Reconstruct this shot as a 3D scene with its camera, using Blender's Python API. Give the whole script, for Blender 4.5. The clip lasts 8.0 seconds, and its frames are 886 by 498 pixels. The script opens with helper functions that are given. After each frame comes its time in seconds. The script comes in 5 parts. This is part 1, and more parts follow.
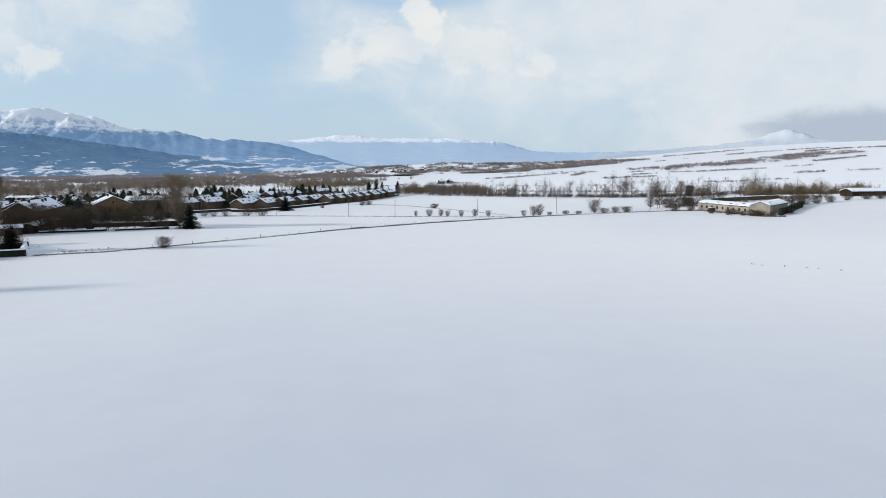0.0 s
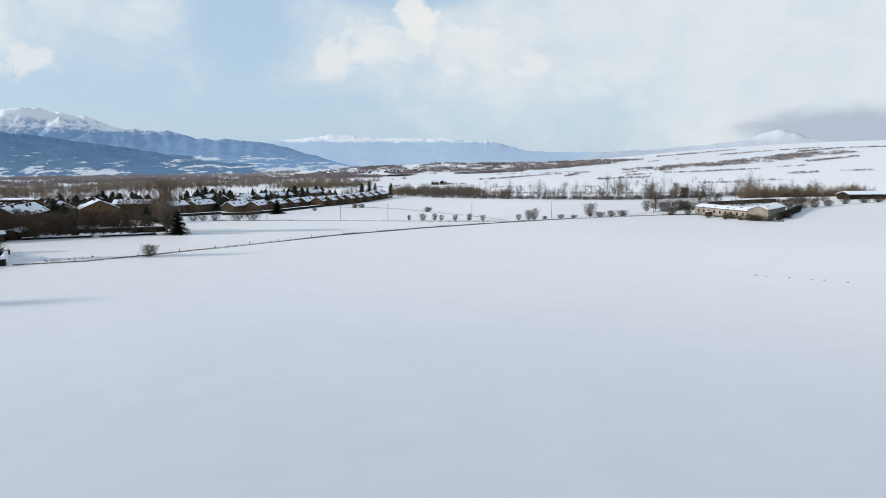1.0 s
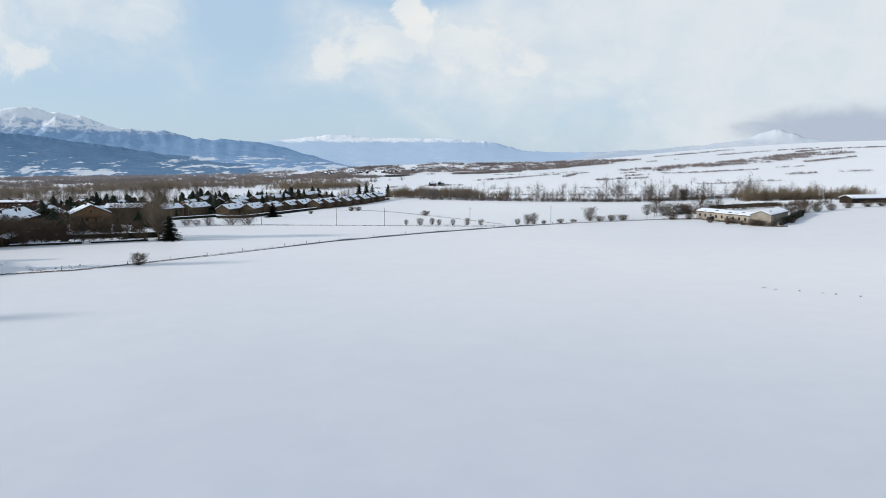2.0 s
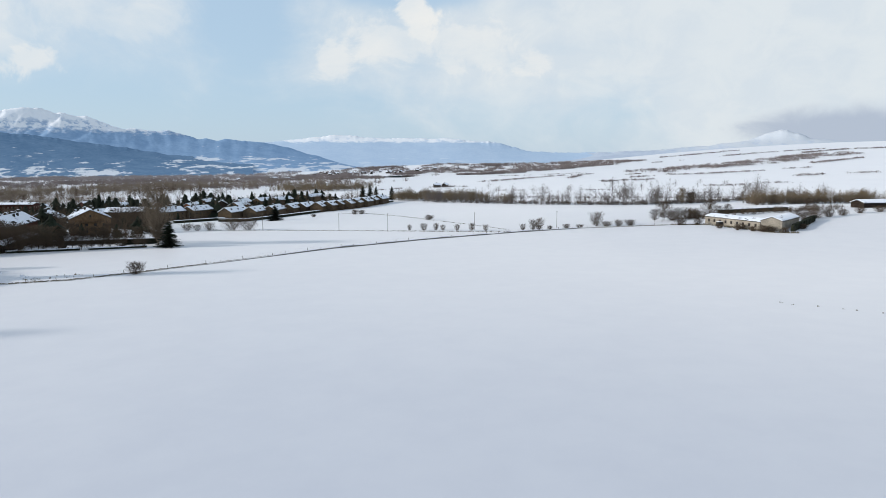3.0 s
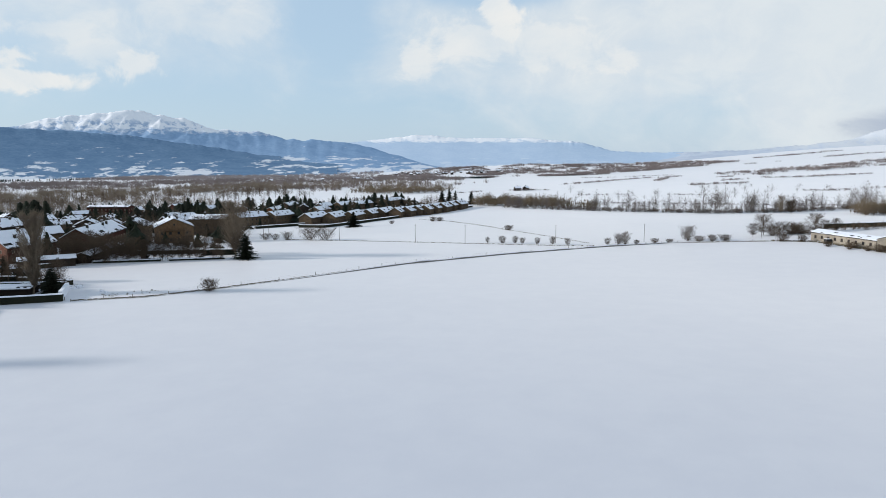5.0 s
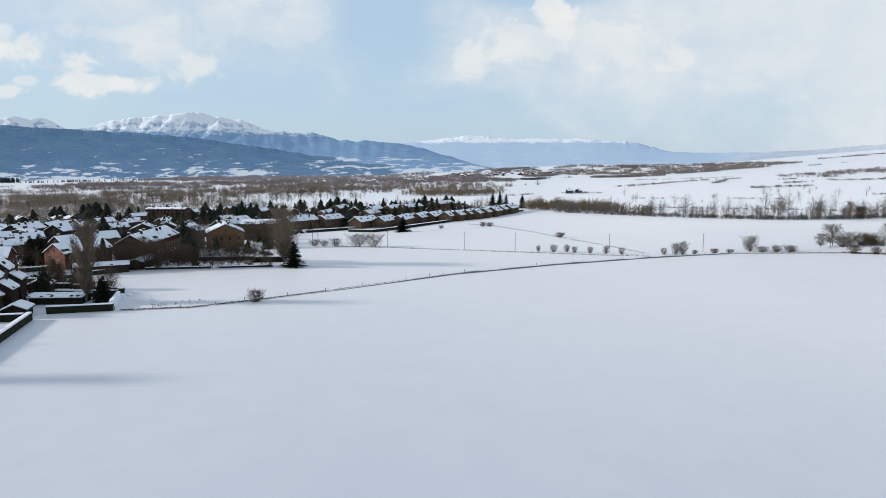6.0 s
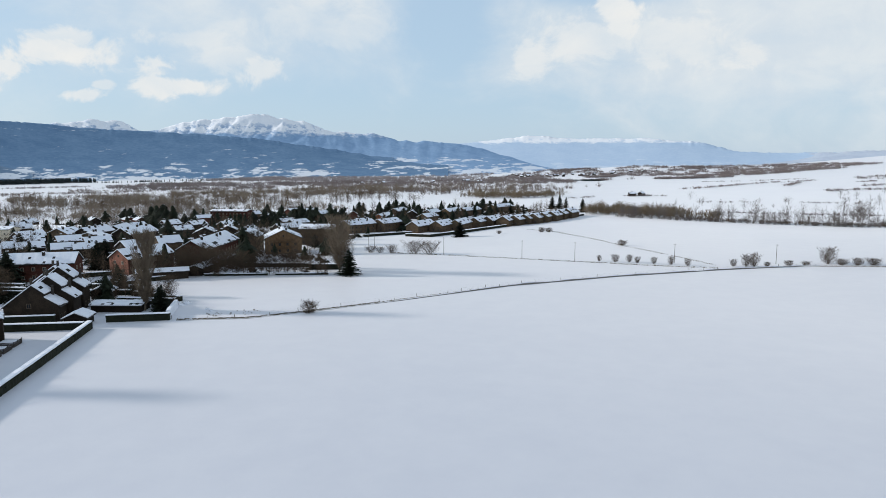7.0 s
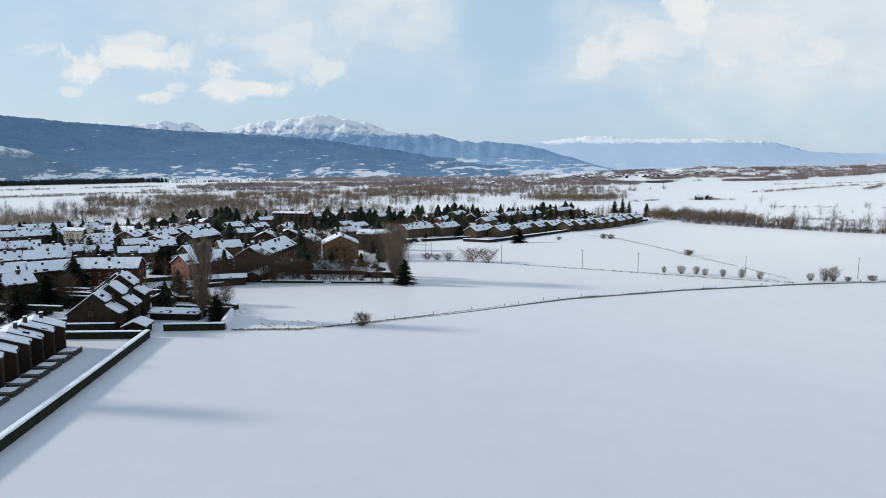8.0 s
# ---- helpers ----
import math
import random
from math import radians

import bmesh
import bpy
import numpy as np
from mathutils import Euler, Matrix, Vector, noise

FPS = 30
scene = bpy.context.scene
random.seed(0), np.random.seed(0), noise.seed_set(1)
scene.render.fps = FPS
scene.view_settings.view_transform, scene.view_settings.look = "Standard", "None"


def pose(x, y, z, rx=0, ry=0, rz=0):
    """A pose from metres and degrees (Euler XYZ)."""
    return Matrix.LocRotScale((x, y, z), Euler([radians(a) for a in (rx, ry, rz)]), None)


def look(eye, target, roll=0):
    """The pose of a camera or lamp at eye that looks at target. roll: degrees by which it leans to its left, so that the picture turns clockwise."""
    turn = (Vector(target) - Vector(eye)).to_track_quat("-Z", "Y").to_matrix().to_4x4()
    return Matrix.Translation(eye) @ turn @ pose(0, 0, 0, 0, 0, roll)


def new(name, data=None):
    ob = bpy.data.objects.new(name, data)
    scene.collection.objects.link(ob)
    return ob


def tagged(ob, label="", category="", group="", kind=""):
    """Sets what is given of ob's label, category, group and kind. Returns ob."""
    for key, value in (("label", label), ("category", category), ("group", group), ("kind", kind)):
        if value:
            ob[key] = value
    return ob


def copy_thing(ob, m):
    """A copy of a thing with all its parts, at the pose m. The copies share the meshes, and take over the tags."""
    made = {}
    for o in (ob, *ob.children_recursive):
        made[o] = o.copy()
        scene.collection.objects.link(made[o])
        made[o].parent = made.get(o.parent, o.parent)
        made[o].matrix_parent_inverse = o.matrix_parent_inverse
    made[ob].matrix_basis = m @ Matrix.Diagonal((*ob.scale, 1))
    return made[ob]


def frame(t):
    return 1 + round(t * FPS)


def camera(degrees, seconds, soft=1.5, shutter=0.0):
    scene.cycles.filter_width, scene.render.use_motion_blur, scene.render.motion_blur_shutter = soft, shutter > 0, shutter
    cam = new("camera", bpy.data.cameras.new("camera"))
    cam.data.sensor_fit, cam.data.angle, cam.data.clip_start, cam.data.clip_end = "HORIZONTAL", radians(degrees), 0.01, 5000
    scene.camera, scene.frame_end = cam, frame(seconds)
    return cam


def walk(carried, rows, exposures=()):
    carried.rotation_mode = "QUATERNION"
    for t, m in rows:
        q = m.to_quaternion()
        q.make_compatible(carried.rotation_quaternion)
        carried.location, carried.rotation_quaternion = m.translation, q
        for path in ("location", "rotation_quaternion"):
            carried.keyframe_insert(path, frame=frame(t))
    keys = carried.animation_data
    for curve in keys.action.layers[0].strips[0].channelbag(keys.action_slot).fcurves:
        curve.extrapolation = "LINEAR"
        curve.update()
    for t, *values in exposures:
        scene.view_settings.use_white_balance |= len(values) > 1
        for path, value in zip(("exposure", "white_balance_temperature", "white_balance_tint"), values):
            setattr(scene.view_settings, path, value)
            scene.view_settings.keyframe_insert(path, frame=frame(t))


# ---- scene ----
cam = camera(66.02, 8.0, soft=0.6)
PATH = [
    (0.0, 0.00, 0.00, 25.00, 82.508, 0.021, 0.000),
    (0.5, -0.02, 2.42, 25.84, 82.494, 0.012, -0.268),
    (1.0, -0.05, 4.99, 26.69, 82.471, 0.029, -0.542),
    (1.5, -0.03, 7.54, 27.55, 82.447, 0.022, -0.756),
    (3.0, 0.18, 15.06, 30.07, 82.456, 0.001, -0.375),
    (3.5, 0.36, 17.59, 31.18, 82.430, -0.016, 1.066),
    (4.0, 0.45, 20.12, 32.27, 82.410, -0.035, 2.838),
    (4.5, 0.50, 22.75, 33.27, 82.392, -0.035, 4.513),
    (6.0, 0.27, 30.92, 36.91, 82.409, -0.020, 10.639),
    (6.5, 0.07, 33.57, 38.05, 82.412, 0.004, 13.007),
    (7.0, -0.16, 36.44, 39.38, 82.413, 0.028, 15.592),
    (7.5, -0.53, 39.08, 40.57, 82.424, -0.009, 17.991),
    (8.0, -0.98, 41.82, 41.90, 82.415, -0.001, 20.613),
]
walk(cam, [(t, pose(x, y, z, tilt, lean, yaw)) for t, x, y, z, tilt, lean, yaw in PATH])


# ---- light ----
SUN_EL, SUN_AZ = 17.0, 262.0        # degrees; azimuth clockwise from +y
world = bpy.data.worlds.new("sky")
scene.world = world
world.use_nodes = True


def nd(tree, kind, **values):
    """A node with its settings and input values."""
    n = tree.nodes.new(kind)
    for k, v in values.items():
        if k[0] == "_":
            key = k[1:]
            n.inputs[int(key) if key.isdigit() else key.replace("_", " ")].default_value = v
        elif k == "operation":
            n.operation = v
        elif k == "data_type":
            n.data_type = v
        elif k == "interpolation_type":
            n.interpolation_type = v
    return n


def direction(b, e):
    """Unit vector at bearing b (clockwise from +y) and elevation e, degrees."""
    return Vector((math.sin(radians(b)) * math.cos(radians(e)), math.cos(radians(b)) * math.cos(radians(e)), math.sin(radians(e))))


def build_sky():
    tr = world.node_tree
    tr.nodes.clear()
    L = tr.links.new
    out = nd(tr, "ShaderNodeOutputWorld")
    bg = nd(tr, "ShaderNodeBackground", _Strength=1.0)
    L(bg.outputs[0], out.inputs[0])
    sky = nd(tr, "ShaderNodeTexSky")
    sky.sky_type, sky.sun_disc = "NISHITA", False
    sky.sun_elevation, sky.sun_rotation = radians(SUN_EL), radians(SUN_AZ)
    sky.air_density, sky.dust_density, sky.ozone_density = 1.0, 0.6, 1.5
    dim = nd(tr, "ShaderNodeVectorMath", operation="SCALE", _Scale=0.195)
    L(sky.outputs[0], dim.inputs[0])
    co = nd(tr, "ShaderNodeTexCoord")
    up = nd(tr, "ShaderNodeSeparateXYZ")
    L(co.outputs["Generated"], up.inputs[0])

    def ranged(socket, a, b, lo=0.0, hi=1.0):
        mr = nd(tr, "ShaderNodeMapRange", interpolation_type="SMOOTHSTEP")
        for k, v in (("From Min", a), ("From Max", b), ("To Min", lo), ("To Max", hi)):
            mr.inputs[k].default_value = v
        L(socket, mr.inputs["Value"])
        return mr.outputs[0]

    def maths(op, a, b):
        n = nd(tr, "ShaderNodeMath", operation=op)
        for i, v in enumerate((a, b)):
            if isinstance(v, (int, float)):
                n.inputs[i].default_value = v
            else:
                L(v, n.inputs[i])
        return n.outputs[0]

    def blend(factor, a, b):
        m = nd(tr, "ShaderNodeMix", data_type="RGBA")
        for key, v in (("Factor", factor), ("A", a), ("B", b)):
            if isinstance(v, (tuple, float)):
                m.inputs[key].default_value = v
            else:
                L(v, m.inputs[key])
        return m.outputs["Result"]

    def tex(scale, detail, rough, distort, stretch):
        mp = nd(tr, "ShaderNodeMapping")
        mp.inputs["Scale"].default_value = (1.0, 1.0, stretch)
        L(co.outputs["Generated"], mp.inputs[0])
        n = nd(tr, "ShaderNodeTexNoise", _Scale=scale, _Detail=detail, _Roughness=rough, _Distortion=distort)
        L(mp.outputs[0], n.inputs["Vector"])
        return n.outputs[0]

    wisps = tex(5.0, 10.0, 0.6, 0.5, 1.9)      # torn sheets
    curls = tex(15.0, 9.0, 0.6, 0.4, 1.25)     # heads of single clouds

    def apart(b, e, w, h):
        """Distance from a bearing and elevation, in half widths and half heights."""
        sub = nd(tr, "ShaderNodeVectorMath", operation="SUBTRACT")
        sub.inputs[1].default_value = direction(b, e)
        L(co.outputs["Generated"], sub.inputs[0])
        v = nd(tr, "ShaderNodeCombineXYZ")
        for n, way in enumerate((Vector((math.cos(radians(b)), -math.sin(radians(b)), 0)) / radians(w), Vector((0, 0, 1)) / radians(h), Vector((math.sin(radians(b)), math.cos(radians(b)), 0)) * 0.6)):
            d = nd(tr, "ShaderNodeVectorMath", operation="DOT_PRODUCT")
            d.inputs[1].default_value = way
            L(sub.outputs[0], d.inputs[0])
            L(d.outputs["Value"], v.inputs[n])
        ln = nd(tr, "ShaderNodeVectorMath", operation="LENGTH")
        L(v.outputs[0], ln.inputs[0])
        return ln.outputs["Value"]

    def head(b, e, w, h, k, rough=4.2):
        """Cover of one cloud with a ragged rim; k is its weight."""
        d = maths("ADD", apart(b, e, w, h), maths("MULTIPLY", maths("SUBTRACT", 0.5, curls), rough))
        return ranged(d, 1.05, 0.4, 0.0, k)

    # cover of the torn sheets: a mean everywhere, thicker and thinner parts
    cover = ranged(up.outputs[2], 0.26, 0.55, 0.52, 0.46)
    for b, e, w, h, k in SHEETS:
        cover = maths("ADD", cover, ranged(apart(b, e, w, h), 1.15, 0.25, 0.0, k))
    cover = maths("ADD", cover, maths("MULTIPLY", maths("SUBTRACT", wisps, 0.5), 1.25))
    cover = maths("ADD", cover, maths("MULTIPLY", maths("SUBTRACT", curls, 0.5), 0.3))
    sheet = maths("MULTIPLY", ranged(cover, 0.14, 1.08), 0.95)
    total = 0.0
    for row in CLOUDS:
        total = maths("MAXIMUM", total, head(*row))
    # thin veil over the blue, thinner overhead
    veil = ranged(up.outputs[2], 0.2, 0.6, 0.86, 0.45)
    col = blend(veil, dim.outputs[0], VEIL)
    col = blend(sheet, col, blend(ranged(curls, 0.35, 0.65), SHEET_GREY, SHEET))
    col = blend(head(30.6, 2.1, 7.5, 2.1, 0.85, 1.2), col, GREY)
    col = blend(total, col, blend(ranged(wisps, 0.3, 0.62), SHEET, CUMULUS))
    L(col, bg.inputs["Color"])


VEIL, SHEET, SHEET_GREY, CUMULUS, GREY = (0.445, 0.60, 0.765, 1), (0.74, 0.795, 0.83, 1), (0.68, 0.75, 0.81, 1), (0.88, 0.875, 0.85, 1), (0.42, 0.49, 0.61, 1)
# bearing, elevation, half width, half height, weight
SHEETS = [
    (-28.0, 11.5, 11.0, 5.5, 0.24), (1.0, 9.0, 14.0, 4.6, 0.26), (34.0, 9.0, 29.0, 12.0, 0.62), (-15.5, 10.5, 4.5, 7.0, -0.36), (-2.5, 13.4, 8.0, 2.2, -0.5),
    # The last sheet is centred out of view, added to brighten the snow.
    (-56.0, 9.0, 14.0, 10.0, -0.22), (-26.0, 1.2, 38.0, 5.5, -0.42), (15.0, 3.5, 7.0, 3.0, -0.16), (24.0, 2.6, 8.0, 2.4, 0.3), (95.0, 14.0, 75.0, 30.0, 0.75),
]
CLOUDS = [
    (-1.6, 11.0, 1.9, 1.6, 0.9), (-3.8, 9.4, 4.0, 2.0, 0.5), (-8.3, 7.6, 2.2, 1.6, 0.5), (2.6, 9.0, 4.6, 2.4, 0.4), (8.1, 7.9, 2.4, 1.5, 0.5), (-29.8, 7.0, 2.1, 1.2, 0.75), (-32.5, 7.6, 3.0, 1.0, 0.35), (-25.5, 10.4, 6.0, 2.0, 0.22), (-36.0, 8.9, 3.4, 0.8, 0.35),
    (-45.5, 7.3, 4.6, 1.5, 0.92), (-47.6, 6.3, 2.6, 0.9, 0.85), (-44.0, 8.4, 3.2, 0.9, 0.7), (-37.7, 7.1, 1.9, 0.9, 0.88), (-35.9, 5.5, 2.9, 0.75, 0.88), (-43.1, 4.6, 1.6, 0.5, 0.85), (-41.6, 5.4, 0.7, 0.35, 0.6), (-48.9, 4.8, 0.7, 0.35, 0.5),
]
build_sky()
sun = new("sun", bpy.data.lights.new("sun", "SUN"))
sun.data.energy, sun.data.angle, sun.data.color = 3.4, radians(4.5), (1.0, 0.93, 0.845)
sun.matrix_world = look(direction(SUN_AZ, SUN_EL) * 100, (0, 0, 0))


# ---- materials ----
def material(name, colour, rough=0.9, **kw):
    m = bpy.data.materials.new(name)
    m.use_nodes = True
    b = m.node_tree.nodes["Principled BSDF"]
    b.inputs["Base Color"].default_value = (*colour, 1)
    b.inputs["Roughness"].default_value = rough
    b.inputs["Specular IOR Level"].default_value = kw.get("spec", 0.25)
    return m


def grained(name, a, b, scale, rough=0.9, bump=0.0, spec=0.2, fine=6.0, lo=0.35, hi=0.65, island=0.0, space="Object", random_dark=0.0):
    """Two colours mixed by noise at two scales, with a slight relief."""
    m = material(name, a, rough, spec=spec)
    tr = m.node_tree
    L = tr.links.new
    p = tr.nodes["Principled BSDF"]
    co = nd(tr, "ShaderNodeTexCoord")
    n1 = nd(tr, "ShaderNodeTexNoise", _Scale=scale, _Detail=5.0, _Roughness=0.6)
    n2 = nd(tr, "ShaderNodeTexNoise", _Scale=scale * fine, _Detail=4.0, _Roughness=0.6)
    for n in (n1, n2):
        L(co.outputs[space], n.inputs["Vector"])
    av = nd(tr, "ShaderNodeMath", operation="MULTIPLY_ADD", _1=0.45)
    L(n2.outputs[0], av.inputs[0])
    hf = nd(tr, "ShaderNodeMath", operation="MULTIPLY", _1=0.55)
    L(n1.outputs[0], hf.inputs[0])
    L(hf.outputs[0], av.inputs[2])
    r = nd(tr, "ShaderNodeMapRange", interpolation_type="SMOOTHSTEP")
    r.inputs["From Min"].default_value, r.inputs["From Max"].default_value = lo, hi
    L(av.outputs[0], r.inputs["Value"])
    mx = nd(tr, "ShaderNodeMix", data_type="RGBA")
    mx.inputs["A"].default_value, mx.inputs["B"].default_value = (*a, 1), (*b, 1)
    L(r.outputs[0], mx.inputs["Factor"])
    col = mx.outputs["Result"]
    if island or random_dark:
        src = nd(tr, "ShaderNodeNewGeometry").outputs["Random Per Island"] if island else nd(tr, "ShaderNodeObjectInfo").outputs["Random"]
        amount = island or random_dark
        v = nd(tr, "ShaderNodeMapRange")
        v.inputs["To Min"].default_value, v.inputs["To Max"].default_value = 1 - amount, 1 + amount
        L(src, v.inputs["Value"])
        hs = nd(tr, "ShaderNodeHueSaturation")
        L(v.outputs[0], hs.inputs["Value"])
        L(col, hs.inputs["Color"])
        col = hs.outputs[0]
    L(col, p.inputs["Base Color"])
    if bump:
        bp = nd(tr, "ShaderNodeBump", _Strength=bump, _Distance=0.05)
        L(n2.outputs[0], bp.inputs["Height"])
        L(bp.outputs[0], p.inputs["Normal"])
    return m


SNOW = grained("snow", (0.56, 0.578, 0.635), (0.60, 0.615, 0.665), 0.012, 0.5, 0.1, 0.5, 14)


def sunlit_far_snow(m, near, far, gain):
    """Paints sunlight into the snow colour, brighter from near to far out."""
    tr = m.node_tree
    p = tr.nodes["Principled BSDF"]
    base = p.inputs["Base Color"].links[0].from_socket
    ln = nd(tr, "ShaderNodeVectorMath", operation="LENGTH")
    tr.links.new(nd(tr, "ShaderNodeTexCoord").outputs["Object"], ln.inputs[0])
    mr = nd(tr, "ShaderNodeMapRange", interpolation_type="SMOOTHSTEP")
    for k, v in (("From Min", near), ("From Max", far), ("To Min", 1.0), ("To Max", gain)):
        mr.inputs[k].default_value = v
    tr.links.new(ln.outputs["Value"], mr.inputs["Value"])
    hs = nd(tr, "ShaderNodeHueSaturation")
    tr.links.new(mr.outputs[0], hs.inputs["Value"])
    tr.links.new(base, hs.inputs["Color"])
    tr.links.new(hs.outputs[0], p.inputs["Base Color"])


sunlit_far_snow(SNOW, 260, 720, 1.2)
_p = SNOW.node_tree.nodes["Principled BSDF"]          # loose crystals glint at a grazing view
_p.inputs["Sheen Weight"].default_value, _p.inputs["Sheen Roughness"].default_value = 0.46, 0.30
_p.inputs["Sheen Tint"].default_value = (1.0, 0.98, 0.95, 1)
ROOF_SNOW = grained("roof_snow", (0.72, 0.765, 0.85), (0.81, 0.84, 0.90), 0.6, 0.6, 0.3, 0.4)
_p = ROOF_SNOW.node_tree.nodes["Principled BSDF"]
_p.inputs["Sheen Weight"].default_value, _p.inputs["Sheen Roughness"].default_value = 0.45, 0.35
ROOF = grained("roof_slate", (0.025, 0.025, 0.028), (0.055, 0.052, 0.05), 1.5, 0.8, 0.3)
RED = grained("red_brick", (0.0456, 0.0168, 0.012), (0.0896, 0.0312, 0.0216), 0.8, 0.9, 0.3, random_dark=0.25)
BROWN = grained("brown_wall", (0.0135, 0.010, 0.0078), (0.031, 0.0225, 0.016), 0.6, 0.9, 0.3, random_dark=0.35)
TAN = grained("tan_stone", (0.0546, 0.0382, 0.0246), (0.112, 0.0796, 0.0491), 0.9, 0.9, 0.4, random_dark=0.2)
OCHRE = grained("ochre_render", (0.147, 0.109, 0.0701), (0.23, 0.173, 0.115), 0.6, 0.9, 0.2)
CREAM = grained("cream_render", (0.62, 0.55, 0.42), (0.72, 0.66, 0.54), 0.5, 0.85, 0.1)
ORANGE = grained("orange_render", (0.26, 0.085, 0.04), (0.34, 0.13, 0.06), 0.5, 0.85, 0.1)
PINK = grained("salmon_render", (0.20, 0.083, 0.058), (0.27, 0.118, 0.083), 0.5, 0.85, 0.1)
TIMBER = grained("timber_cladding", (0.112, 0.0675, 0.036), (0.225, 0.138, 0.075), 0.9, 0.8, 0.3)
CONCRETE = grained("weathered_concrete", (0.21, 0.19, 0.16), (0.36, 0.325, 0.27), 0.4, 0.9, 0.3)
WOOD_DARK = grained("dark_stained_wood", (0.09, 0.055, 0.03), (0.15, 0.095, 0.05), 1.5, 0.7, 0.2)
WOOD_GREY = grained("weathered_boards", (0.035, 0.032, 0.03), (0.075, 0.065, 0.058), 1.2, 0.85, 0.3)
CHIMNEY = grained("chimney_stone", (0.03, 0.027, 0.025), (0.07, 0.06, 0.05), 2.0, 0.9, 0.2)
FRAME_DARK = grained("dark_window_frame", (0.07, 0.05, 0.035), (0.11, 0.085, 0.06), 2.0, 0.6)
FRAME = grained("window_frame_wood", (0.26, 0.21, 0.16), (0.36, 0.30, 0.23), 2.0, 0.6)
GLASS = material("window_glass", (0.02, 0.025, 0.03), 0.12, spec=0.5)
HEDGE = grained("hedge_leaves", (0.007, 0.010, 0.006), (0.02, 0.023, 0.012), 0.9, 0.8, 0.0)
NEEDLES = grained("conifer_needles", (0.006, 0.010, 0.006), (0.018, 0.024, 0.013), 0.7, 0.8, 0.0, random_dark=0.3)
# Pine needles lightened and blued: distance haze mixed into the colour.
NEEDLES_FAR = grained("hazed_pine_needles", (0.022, 0.034, 0.036), (0.045, 0.06, 0.06), 0.05, 0.9, 0.0)
BARK_POPLAR = grained("pale_poplar_twigs", (0.125, 0.10, 0.074), (0.205, 0.165, 0.122), 0.5, 0.9, 0.0)
BARK = grained("grey_brown_bark", (0.058, 0.041, 0.029), (0.105, 0.077, 0.053), 0.5, 0.9, 0.0, random_dark=0.2)
BARK_OLIVE = grained("olive_brown_twigs", (0.125, 0.097, 0.064), (0.205, 0.16, 0.108), 0.03, 0.9, 0.0)
BARK_GREY = grained("grey_twigs", (0.115, 0.098, 0.09), (0.19, 0.168, 0.155), 0.03, 0.9, 0.0)
# Winter wood paled towards grey: distance haze painted into it.
BARK_FAR = grained("hazed_winter_wood", (0.21, 0.185, 0.185), (0.30, 0.27, 0.265), 0.01, 0.9, 0.0)
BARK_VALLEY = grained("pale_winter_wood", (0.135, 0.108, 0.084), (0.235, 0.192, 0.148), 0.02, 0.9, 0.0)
# Mauve-brown scrub whose colour also carries painted distance haze.
BARK_MAUVE = grained("hazed_mauve_scrub", (0.15, 0.125, 0.12), (0.235, 0.20, 0.19), 0.01, 0.9, 0.0)
GRASS = grained("dry_grass", (0.10, 0.085, 0.055), (0.20, 0.17, 0.11), 0.4, 0.9, 0.0)
EARTH = grained("bare_earth_and_grass", (0.10, 0.092, 0.08), (0.30, 0.285, 0.26), 1.6, 0.95, 0.3)
POST = grained("fence_post_wood", (0.08, 0.07, 0.055), (0.15, 0.13, 0.10), 2.0, 0.9, 0.0)


